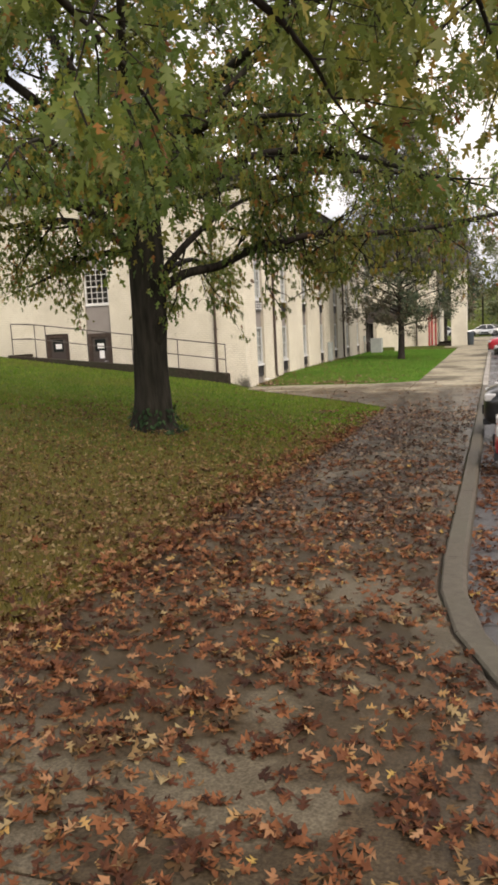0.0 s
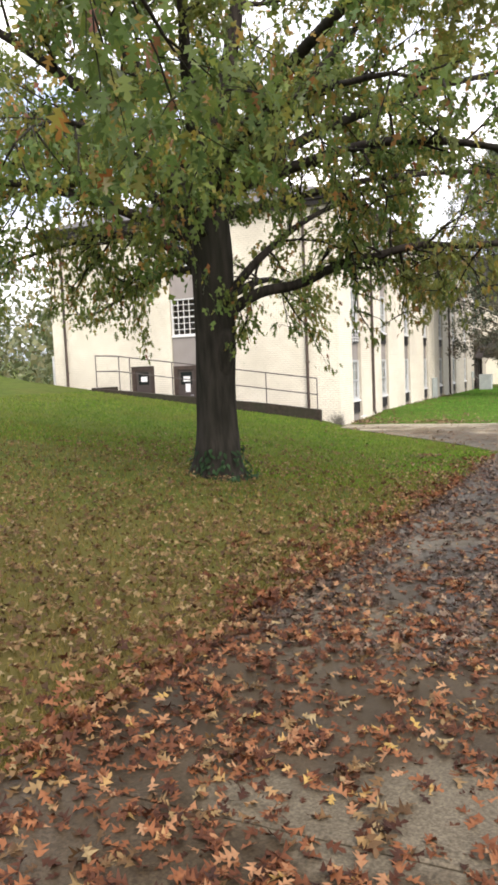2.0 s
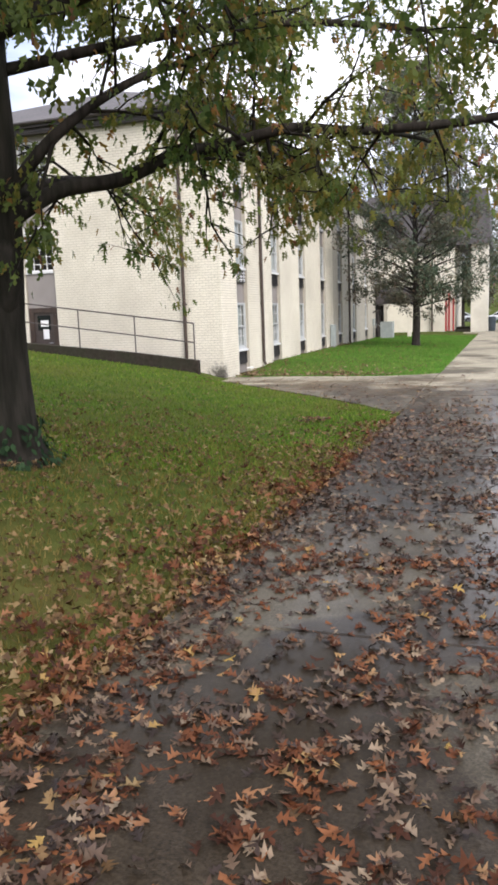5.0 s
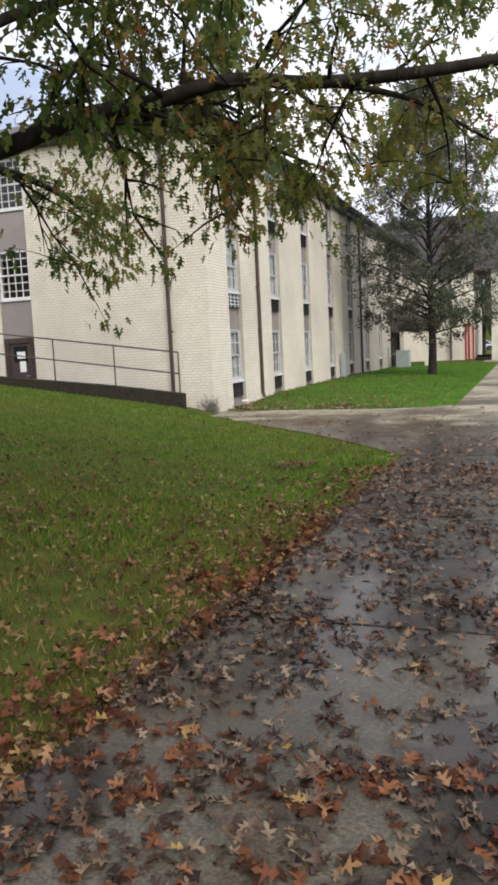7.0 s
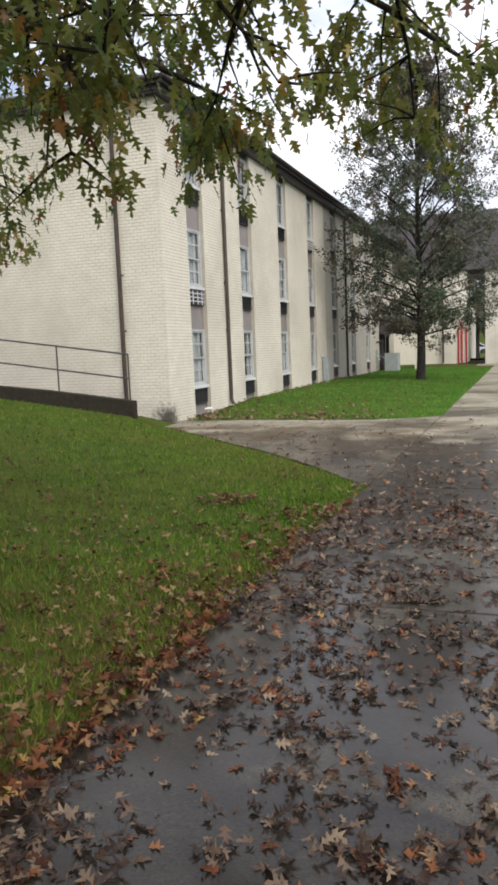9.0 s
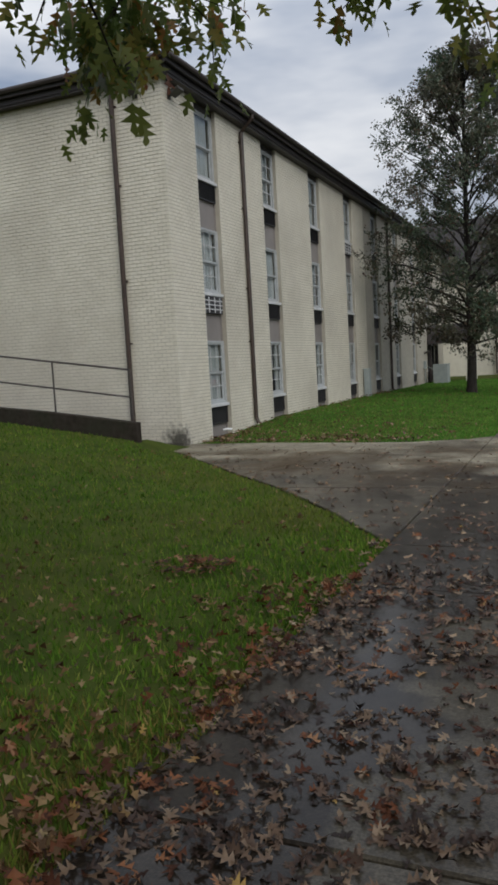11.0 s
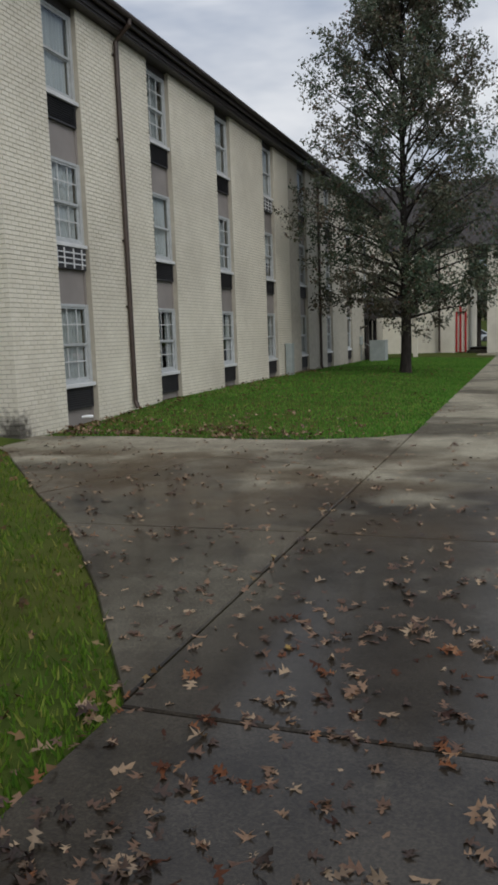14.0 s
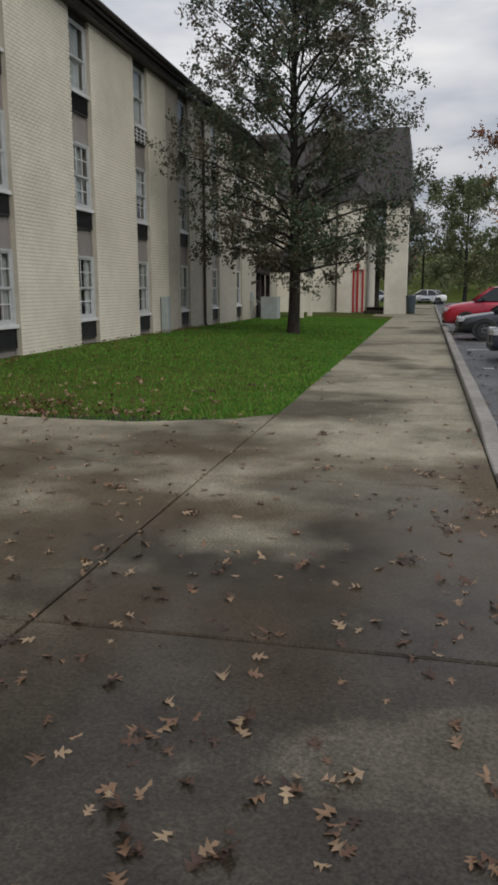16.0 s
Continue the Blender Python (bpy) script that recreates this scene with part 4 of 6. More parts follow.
class Leaves:
    """Many single leaves gathered into one mesh, each a loose piece of its own."""

    def __init__(self, outline, bend=0.12):
        self.o, self.f = (np.array(outline[0]), outline[1]) if isinstance(outline, tuple) else (np.array(outline), [tuple(range(len(outline)))])
        self.bend = bend
        self.at, self.ax, self.up, self.size = [], [], [], []

    def put(self, p, along, up, size):
        self.at.append(tuple(p)), self.ax.append(tuple(along)), self.up.append(tuple(up)), self.size.append(size)

    def make(self, name, material, parent=None):
        at, ax, up = (np.array(a, float) for a in (self.at, self.ax, self.up))
        s = np.array(self.size)[:, None, None]
        ax /= np.linalg.norm(ax, axis=1, keepdims=True) + 1e-9
        side = np.cross(ax, up)
        side /= np.linalg.norm(side, axis=1, keepdims=True) + 1e-9
        nrm = np.cross(side, ax)
        ox, oy = self.o[None, :, 0:1], self.o[None, :, 1:2]
        rng = np.random.default_rng(len(at))
        bend = self.bend * rng.uniform(0.1, 2.2, (len(at), 1, 1))
        twist = self.bend * rng.normal(0, 1.2, (len(at), 1, 1))
        curl = bend * (np.abs(ox) * 1.2 - (oy - 0.4) ** 2) + twist * ox * (oy - 0.3)
        v = at[:, None, :] + s * (ox * side[:, None, :] + oy * ax[:, None, :] + curl * nrm[:, None, :])
        n, k = v.shape[:2]
        me = bpy.data.meshes.new(name)
        me.vertices.add(n * k)
        me.vertices.foreach_set("co", v.reshape(-1).astype(np.float32))
        one = np.array([i for f in self.f for i in f], dtype=np.int32)
        starts = np.cumsum([0] + [len(f) for f in self.f[:-1]], dtype=np.int32)
        me.loops.add(n * len(one))
        me.loops.foreach_set("vertex_index", (one[None] + k * np.arange(n, dtype=np.int32)[:, None]).reshape(-1))
        me.polygons.add(n * len(starts))
        me.polygons.foreach_set("loop_start", (starts[None] + len(one) * np.arange(n, dtype=np.int32)[:, None]).reshape(-1))
        me.update(calc_edges=True)
        me.materials.append(material)
        ob = new(name, me)
        if parent:
            ob.parent = parent
        return tagged(ob, kind="stuff")


def grow(wood, spots, rnd, p, d, length, r, depth, droop, wiggle=0.35):
    """A branch with side twigs. spots: gathers where leaves sit, with the twig's direction."""
    n = max(3, int(length / 0.35))
    pts, q, h = [p.copy()], p.copy(), d.normalized()
    for i in range(n):
        h = (h + rnd_dir(rnd) * wiggle * 0.5 + Vector((0, 0, droop * (i / n)))).normalized()
        q = q + h * (length / n)
        pts.append(q.copy())
    wood.tube(pts, [r * (1 - 0.75 * i / n) for i in range(n + 1)], 5 if r > 0.012 else 3, caps=False)
    for i in range(1, n + 1):
        h = (pts[i] - pts[i - 1]).normalized()
        if depth > 0 and i >= n * 0.25:
            for k in range(2 if depth == 1 else 1):
                s = (h * 0.55 + rnd_dir(rnd) * 0.8 + Vector((0, 0, 0.04))).normalized()
                grow(wood, spots, rnd, pts[i], s, length * rnd.uniform(0.38, 0.6), r * 0.5, depth - 1, droop, wiggle)
        if depth <= 0:
            spots.append((pts[i], h))
    spots.append((pts[-1], h))


def leafage(spots, rnd, leaves, gold, per, size, spread, hang, gold_share):
    for p, h in spots:
        tone = noise.noise(p * 0.8)
        for k in range(per):
            pos = p + rnd_dir(rnd) * spread * rnd.random()
            along = (h * 0.5 + rnd_dir(rnd) * 0.8 + Vector((0, 0, -hang))).normalized()
            up = (rnd_dir(rnd) + Vector((0, 0, 0.9))).normalized()
            (gold if rnd.random() < gold_share + max(0, tone) * 0.45 else leaves).put(pos, along, up, size * rnd.uniform(0.7, 1.25))


def trunk_mesh(wood, pts, radii, rnd, flare=0.0, sides=18):
    """A ridged trunk whose foot spreads into roots."""
    P = spline(pts, 6)
    verts, faces = [], []
    for i, p in enumerate(P):
        t = i / (len(P) - 1)
        r = np.interp(t, np.linspace(0, 1, len(radii)), radii)
        for k in range(sides):
            a = 2 * math.pi * k / sides
            foot = flare * math.exp(-(p.z - P[0].z) / 0.28) * (0.6 + 0.4 * math.cos(a * 5 + 1.3))
            rr = r * (1 + 0.05 * math.sin(a * 4 + p.z * 0.7) + 0.06 * noise.noise(Vector((math.cos(a) * 2.2, math.sin(a) * 2.2, p.z * 1.1)))) + foot
            verts.append((p.x + rr * math.cos(a), p.y + rr * math.sin(a), p.z))
    for i in range(len(P) - 1):
        for k in range(sides):
            j = (k + 1) % sides
            faces.append((i * sides + k, i * sides + j, (i + 1) * sides + j, (i + 1) * sides + k))
    wood.add(verts, faces)


def limb(wood, spots, rnd, pts, r0, r1, every=1, length=1.7, depth=1, droop=-0.25, start=0.3, sides=9):
    P = spline(pts, 5)
    n = len(P) - 1
    wood.tube(P, [r0 + (r1 - r0) * (i / n) ** 0.8 for i in range(n + 1)], sides, caps=False)
    for i in range(n + 1):
        if i / n < start or i % every:
            continue
        h = (P[min(i + 1, n)] - P[max(i - 1, 0)]).normalized()
        s = (h * 0.55 + rnd_dir(rnd) * 0.85).normalized()
        grow(wood, spots, rnd, P[i], s, length * rnd.uniform(0.65, 1.2), max(0.012, 0.4 * (r0 + (r1 - r0) * i / n)), depth, droop)
    grow(wood, spots, rnd, P[-1], (P[-1] - P[-2]).normalized(), length, r1, depth, droop)


def big_oak():
    rnd = random.Random(11)
    tree = new("oak_tree")
    tree.location = (0, 0, 0)
    tagged(tree, "large pin oak with lobed leaves turning yellow on a lawn", "tree")
    wood, spots = Build(), []
    c = (-6.36, 13.95)
    z0 = float(lawn_z(*c)) - 0.12
    trunk_mesh(wood, [(c[0], c[1], z0), (c[0] - 0.02, c[1], 0.7), (c[0] + 0.02, c[1], 2.0), (c[0] + 0.03, c[1], 3.2), (c[0] + 0.02, c[1], 4.3), (c[0] + 0.1, c[1], 5.3)],
               [0.36, 0.325, 0.325, 0.35, 0.34, 0.22], rnd, 0.30)
    # the swelling under the lowest limb
    wood.tube([(-6.25, 13.88, 1.2), (-6.17, 13.86, 1.55), (-6.10, 13.85, 1.85), (-6.12, 13.87, 2.05), (-6.2, 13.9, 2.4)], [0.06, 0.15, 0.18, 0.16, 0.08], 12)
    x, y = c
    low = dict(every=1, length=1.15, depth=1, droop=-0.16)
    limb(wood, spots, rnd, [(-6.2, 14.0, 2.4), (-5.75, 14.45, 2.78), (-5.2, 14.9, 2.92), (-4.65, 15.35, 3.22), (-4.1, 15.7, 3.36), (-3.4, 15.9, 3.5), (-2.6, 16.2, 3.45), (-1.2, 16.5, 3.5), (0.3, 16.7, 3.7)], 0.105, 0.045, **low)
    limb(wood, spots, rnd, [(-4.3, 15.6, 3.35), (-3.8, 16.9, 3.35), (-3.3, 18.0, 3.2)], 0.05, 0.015, length=0.7, droop=-0.12)
    limb(wood, spots, rnd, [(-2.6, 16.2, 3.45), (-2.0, 17.3, 3.5), (-1.4, 18.3, 3.3)], 0.04, 0.015, length=0.75, droop=-0.12)
    limb(wood, spots, rnd, [(-6.2, 14.1, 4.0), (-4.0, 15.5, 4.6), (-1.8, 17.0, 4.7), (0.0, 18.2, 4.4)], 0.07, 0.02, **low)
    limb(wood, spots, rnd, [(-6.2, 14.1, 2.7), (-6.3, 15.6, 3.1), (-6.6, 17.4, 3.3), (-6.9, 19.3, 3.2)], 0.09, 0.025, **low)
    limb(wood, spots, rnd, [(-6.2, 14.0, 2.6), (-5.6, 14.2, 3.3), (-5.0, 15.0, 4.0), (-4.2, 16.2, 4.6)], 0.09, 0.03, **low)
    limb(wood, spots, rnd, [(-6.6, 14.0, 3.25), (-7.4, 14.1, 3.75), (-8.4, 14.3, 4.0), (-9.8, 14.6, 4.0), (-11.4, 15.0, 3.9)], 0.11, 0.03, **low)
    limb(wood, spots, rnd, [(-6.6, 14.1, 3.2), (-7.8, 15.0, 3.35), (-9.4, 16.2, 3.2), (-11.2, 17.6, 3.0)], 0.09, 0.025, **low)
    limb(wood, spots, rnd, [(-6.6, 13.9, 3.9), (-7.4, 13.8, 4.5), (-8.5, 13.7, 4.8), (-9.8, 13.6, 4.8), (-11.5, 13.4, 4.7)], 0.12, 0.03, **low)
    limb(wood, spots, rnd, [(-6.6, 13.9, 4.0), (-7.6, 14.1, 4.9), (-9.0, 14.4, 5.8), (-10.4, 14.7, 6.7)], 0.11, 0.03, **low)
    limb(wood, spots, rnd, [(-6.4, 13.7, 3.9), (-6.4, 12.6, 4.3), (-6.2, 11.2, 4.5), (-5.8, 9.6, 4.3)], 0.10, 0.03, **low)
    limb(wood, spots, rnd, [(-6.3, 13.8, 4.1), (-5.2, 12.6, 4.6), (-4.0, 11.5, 4.7), (-2.6, 10.4, 4.4)], 0.10, 0.03, **low)
    limb(wood, spots, rnd, [(-6.2, 13.9, 4.3), (-4.9, 14.0, 4.6), (-3.5, 13.8, 4.7), (-2.2, 13.4, 4.4), (-1.0, 13.0, 3.9)], 0.12, 0.03, **low)
    limb(wood, spots, rnd, [(-6.5, 13.8, 3.6), (-7.6, 12.4, 4.2), (-8.8, 11.0, 4.4), (-10.0, 9.6, 4.2)], 0.10, 0.03, **low)
    limb(wood, spots, rnd, [(-6.3, 13.7, 3.7), (-6.0, 12.6, 4.05), (-5.6, 11.6, 4.1), (-5.2, 10.8, 3.85)], 0.08, 0.02, **low)
    crown = []
    high = dict(every=1, length=1.5, depth=1, droop=-0.05, start=0.42)
    limb(wood, crown, rnd, [(-6.5, 13.9, 4.3), (-6.95, 13.9, 5.1), (-7.4, 13.9, 6.3), (-8.4, 13.9, 8.2), (-8.9, 13.9, 10.0)], 0.19, 0.04, **high)
    limb(wood, crown, rnd, [(-6.3, 13.95, 4.6), (-6.1, 14.0, 5.6), (-5.7, 14.0, 7.2), (-5.5, 14.0, 9.0), (-5.4, 14, 11.5)], 0.2, 0.04, **high)
    limb(wood, crown, rnd, [(-6.25, 14.1, 4.5), (-5.8, 14.3, 5.2), (-4.6, 14.6, 6.2), (-3.2, 15.0, 7.6)], 0.15, 0.03, **high)
    limb(wood, crown, rnd, [(-6.2, 14.1, 4.4), (-5.0, 15.0, 5.3), (-3.4, 16.0, 6.0), (-1.6, 16.8, 6.4)], 0.13, 0.03, **high)
    limb(wood, crown, rnd, [(-6.4, 13.8, 4.5), (-6.0, 12.8, 5.6), (-5.4, 11.6, 6.8), (-4.9, 10.4, 7.6)], 0.14, 0.03, **high)
    limb(wood, crown, rnd, [(-6.5, 14.1, 4.5), (-7.2, 15.2, 5.6), (-8.0, 16.6, 6.8), (-8.6, 18.0, 7.6)], 0.13, 0.03, **high)
    limb(wood, crown, rnd, [(-6.4, 14.1, 4.6), (-6.2, 15.4, 5.6), (-5.6, 17.0, 6.5), (-4.8, 18.6, 6.8)], 0.13, 0.03, **high)
    limb(wood, crown, rnd, [(-6.5, 13.8, 4.6), (-7.4, 12.6, 5.6), (-8.4, 11.4, 6.5), (-9.6, 10.2, 7.0)], 0.13, 0.03, **high)
    limb(wood, crown, rnd, [(-6.2, 13.9, 4.6), (-4.2, 12.8, 5.8), (-2.0, 11.6, 6.3), (-0.3, 10.6, 5.8)], 0.12, 0.03, **high)
    wood.make("trunk", BARK, tree, smooth=True)
    green, gold = Leaves(CROWN), Leaves(CROWN)
    # the boughs over the path further on are thinner and more bronzed
    leafage([q for q in spots if q[0].y < 15.0], rnd, green, gold, 6, 0.128, 0.27, 1.1, 0.015)
    green.make("leaves", OAKLEAF, tree)
    gold.make("leaves", OAKLEAF_GOLD, tree)
    green, gold = Leaves(FALLEN), Leaves(FALLEN)
    leafage([q for q in spots if q[0].y >= 15.0 and rnd.random() < 0.7], rnd, green, gold, 6, 0.120, 0.25, 1.2, 0.10)
    green.make("leaves", OAKLEAF, tree)
    gold.make("leaves", OAKLEAF_GOLD, tree)
    green, gold = Leaves(SPRIG), Leaves(SPRIG)
    leafage([q for q in crown if q[0].z < 8.3], rnd, green, gold, 17, 0.142, 0.32, 0.7, 0.015)
    leafage([q for q in crown if q[0].z >= 8.3], rnd, green, gold, 6, 0.18, 0.35, 0.7, 0.015)
    green.make("leaves", OAKLEAF, tree)
    gold.make("leaves", OAKLEAF_GOLD, tree)
    ivy = Leaves(SIMPLE)
    for i in range(300):
        a, h = rnd.uniform(0, 6.28), 0.5 * rnd.random() ** 1.6
        r = 0.36 + 0.24 * math.exp(-h / 0.25) + rnd.uniform(0, 0.05)
        ivy.put((c[0] + r * math.cos(a), c[1] + r * math.sin(a), z0 + 0.12 + h), (math.cos(a) * 0.4 + rnd.uniform(-0.6, 0.6), math.sin(a) * 0.4 + rnd.uniform(-0.6, 0.6), -0.6), (math.cos(a), math.sin(a), 0.5), rnd.uniform(0.07, 0.13))
    ivy.make("ivy", IVY, tree)


big_oak()


def near_oak():
    """The oak whose boughs reach over the start of the walk."""
    rnd = random.Random(5)
    tree = new("oak_tree")
    tagged(tree, "pin oak with drooping lobed leaves over the path", "tree")
    wood, spots = Build(), []
    x, y = -5.2, -4.5
    z0 = float(lawn_z(x, y)) - 0.12
    trunk_mesh(wood, [(x, y, z0), (x, y, 2.0), (x + 0.05, y, 4.2), (x, y, 6.5), (x, y, 9.5)], [0.36, 0.31, 0.29, 0.2, 0.05], rnd, 0.2)
    low = dict(every=1, length=0.95, depth=1, droop=-0.16, start=0.35)
    limb(wood, spots, rnd, [(x, y, 3.2), (-4.4, -2.6, 4.0), (-3.2, 0.2, 4.5), (-2.0, 2.8, 3.9), (-1.1, 4.4, 3.3)], 0.12, 0.02, **low)
    limb(wood, spots, rnd, [(x, y, 3.6), (-3.6, -2.4, 4.6), (-1.6, 0.4, 4.9), (-0.4, 3.4, 4.3), (-0.1, 5.6, 3.7)], 0.12, 0.02, **low)
    limb(wood, spots, rnd, [(x, y, 3.6), (-5.0, -2.0, 4.6), (-4.2, 1.2, 4.8), (-3.2, 4.0, 4.4), (-2.7, 5.8, 3.7)], 0.12, 0.02, **low)
    limb(wood, spots, rnd, [(x, y, 4.0), (-4.0, -2.0, 5.4), (-2.2, 1.4, 5.8), (-1.0, 4.6, 5.4), (-0.2, 7.0, 4.6)], 0.12, 0.02, **low)
    limb(wood, spots, rnd, [(x, y, 4.6), (-2.6, -1.0, 6.2), (-0.6, 3.0, 6.6), (0.2, 7.0, 6.2), (0.5, 10.0, 5.3)], 0.12, 0.02, **low)
    limb(wood, spots, rnd, [(x, y, 4.0), (-6.6, -6.0, 5.0), (-8.4, -7.4, 5.4)], 0.12, 0.03, **low)
    limb(wood, spots, rnd, [(x, y, 4.2), (-4.2, -6.4, 5.2), (-3.0, -8.4, 5.4)], 0.12, 0.03, **low)
    limb(wood, spots, rnd, [(x, y, 5.0), (-6.4, -3.0, 6.4), (-7.8, -1.4, 7.2)], 0.12, 0.03, **low)
    wood.make("trunk", BARK, tree, smooth=True)
    green, gold = Leaves(FALLEN), Leaves(FALLEN)
    leafage([q for q in spots if q[0].y > -1.5], rnd, green, gold, 6, 0.120, 0.25, 1.0, 0.04)
    leafage([q for q in spots if q[0].y <= -1.5], rnd, green, gold, 2, 0.16, 0.25, 1.0, 0.04)
    green.make("leaves", OAKLEAF, tree)
    gold.make("leaves", OAKLEAF_GOLD, tree)


near_oak()


def lawn_tree(name, x, y, z0, clear, height, spread, r, leaf, label, seed, per=3, size=0.10, boughs=60):
    """An upright, egg-shaped tree with many ascending boughs."""
    rnd = random.Random(seed)
    tree = new(name)
    tagged(tree, label, "tree")
    wood, spots = Build(), []
    top = z0 + height
    trunk_mesh(wood, [(x, y, z0 - 0.1), (x + 0.05, y, z0 + clear), (x - 0.03, y, z0 + height * 0.55), (x, y, top - 0.2)], [r, r * 0.85, r * 0.5, 0.02], rnd, r * 0.5, 10)
    for i in range(boughs):
        t = ((i + rnd.random()) / boughs) ** 1.2
        z = z0 + clear + (height - clear) * 0.91 * t
        a = i * 2.4 + rnd.uniform(-0.4, 0.4)
        # widest at a third of the crown
        w = spread * np.interp(t, [0, 0.12, 0.3, 0.55, 0.8, 1.0], [0.75, 0.95, 1.0, 0.86, 0.52, 0.14]) * rnd.uniform(0.75, 1.1)
        rise = np.interp(t, [0, 0.12, 0.3, 1.0], [0.32, 0.6, 0.95, 1.9])
        d = Vector((math.cos(a), math.sin(a), rise))
        P = [Vector((x, y, z)), Vector((x, y, z)) + Vector((d.x * w * 0.5, d.y * w * 0.5, rise * w * 0.35)), Vector((x, y, z)) + Vector((d.x * w * 0.9, d.y * w * 0.9, rise * w * 0.55))]
        limb(wood, spots, rnd, P, r * 0.32 * (1 - 0.6 * t), 0.015, 2, max(0.5, w * 0.38), 1, 0.05, 0.3, 5)
    wood.make("trunk", BARK_DARK, tree, smooth=True)
    lv = Leaves(RHOMB)
    for p, h in spots:
        for k in range(per):
            lv.put(p + rnd_dir(rnd) * size * 2.2 * rnd.random(), (h * 0.4 + rnd_dir(rnd) + Vector((0, 0, -0.35))).normalized(), rnd_dir(rnd) + Vector((0, 0, 0.6)), size * rnd.uniform(0.7, 1.3))
    lv.make("leaves", leaf, tree)
    return tree


lawn_tree("pear_tree", -5.25, 46.6, float(lawn_z(-5.25, 46.6)), 1.9, 13.6, 3.15, 0.20, PEARLEAF, "upright dark-leaved tree on the lawn beside the building", 3, per=7, size=0.11, boughs=84)
lawn_tree("pear_tree", -5.0, 85.0, -0.5, 2.4, 10.0, 3.6, 0.24, PEARLEAF, "dark upright tree in the gap between the wings", 8, per=5, size=0.3, boughs=22)
lawn_tree("street_tree", 3.2, 116.0, -0.5, 2.4, 13.0, 5.4, 0.24, FARLEAF, "pale green tree at the end of the car park", 9, per=5, size=0.3, boughs=22)
lawn_tree("red_maple", 7.2, 62.0, -0.4, 2.2, 10.5, 4.6, 0.24, REDLEAF, "rust-red maple tree beside the car park", 10, per=6, size=0.17, boughs=22)


# ---- the far wing, seen past the end of the lawn ----
def build_far_wing():
    wing = new("far_wing_building")
    tagged(wing, "cream brick wing with a passage and dark steep roof", "building")
    b = Build()
    b.box(-12.0, 70.0, -0.9, -6.40, 80.0, 6.0)
    b.box(-6.40, 69.75, -0.9, -5.46, 80.0, 6.0)
    b.box(-4.80, 69.75, -0.9, -4.78, 80.0, 6.0)
    b.box(-5.46, 69.75, 2.05, -4.80, 80.0, 6.0)
    b.box(-5.46, 70.1, -0.9, -4.80, 80.0, 2.05)
    b.make("wall", BRICK, wing)
    Build().box(-3.56, 69.9, -0.9, -2.30, 73.2, 6.0).make("pier", BRICK, wing)
    r = Build()
    r.add([(-12.4, 69.5, 6.0), (-2.1, 69.5, 6.0), (-2.1, 80.5, 6.0), (-12.4, 80.5, 6.0), (-11.5, 70.4, 10.1), (-2.4, 70.0, 10.1), (-2.4, 79.6, 10.1), (-11.5, 79.6, 10.1)],
          [(3, 2, 1, 0), (4, 5, 6, 7), (0, 1, 5, 4), (1, 2, 6, 5), (2, 3, 7, 6), (3, 0, 4, 7)])
    r.make("roof", SHINGLE, wing)
    Build().tube([(-6.46, 69.68, 5.9), (-6.46, 69.68, -0.45)], 0.06, 8).make("downpipe", PIPE, wing)
    d = Build()
    for x in (-5.46, -5.22, -4.90):
        d.box(x, 69.70, -0.5, x + 0.11, 69.80, 2.0)
    d.box(-5.35, 69.80, -0.5, -5.23, 69.84, 1.9, 1)
    d.box(-5.10, 69.80, -0.5, -4.91, 69.84, 1.9, 1)
    d.box(-5.24, 69.69, 2.0, -5.09, 69.79, 2.4)
    door = d.make("door", [RED, BRICK], wing)
    tagged(door, "tall bright red painted door")
    s = Build()
    s.box(-4.75, 69.6, -0.9, -3.6, 74.0, -0.42)
    s.box(-4.75, 72.0, -0.42, -3.6, 74.0, -0.28)
    s.make("step", RAMPWALL, wing)


build_far_wing()


def build_entrance():
    aw = new("entrance_canopy")
    tagged(aw, "dark rounded canvas canopy over the side entrance", "canopy")
    b = Build()
    n = 12
    y0, y1 = 60.2, 63.4
    v, f = [], []
    for i in range(n + 1):
        a = math.pi * i / n
        y, z = (y0 + y1) / 2 - (y1 - y0) / 2 * math.cos(a), 1.85 + 0.95 * math.sin(a) ** 0.8
        v += [(FACADE + 0.02, y, z), (-6.95, y, z), (FACADE + 0.02, y, z - 0.05), (-6.95, y, z - 0.05)]
    for i in range(n):
        o, p = 4 * i, 4 * i + 4
        f += [(o, o + 1, p + 1, p), (o + 2, p + 2, p + 3, o + 3), (o + 1, o + 3, p + 3, p + 1)]
    b.add(v, f)
    b.box(FACADE + 0.02, y0 - 0.02, 1.68, -6.95, y0 + 0.03, 1.86)
    b.box(-6.98, y0 + 0.03, 1.68, -6.93, y1, 1.86)
    b.make("canvas", CANVAS, aw)
    for y in (y0 + 0.06, y1 - 0.06):
        Build().box(-7.25, y - 0.1, -0.7, -7.0, y + 0.1, 1.70, bev=0.01).make("post", BRICK, aw)
    fr = Build()
    for y in (60.6, 61.5, 62.9):
        fr.box(FACADE + 0.01, y, -0.6, FACADE + 0.16, y + 0.12, 1.75)
    fr.box(FACADE + 0.02, 60.72, 1.6, FACADE + 0.13, 62.9, 1.76)
    fr.box(FACADE + 0.01, 60.73, -0.6, FACADE + 0.06, 62.89, 1.6, 1)
    door = fr.make("door", [FASCIA, CARGLASS], aw)
    tagged(door, "dark framed glass entrance door")


build_entrance()


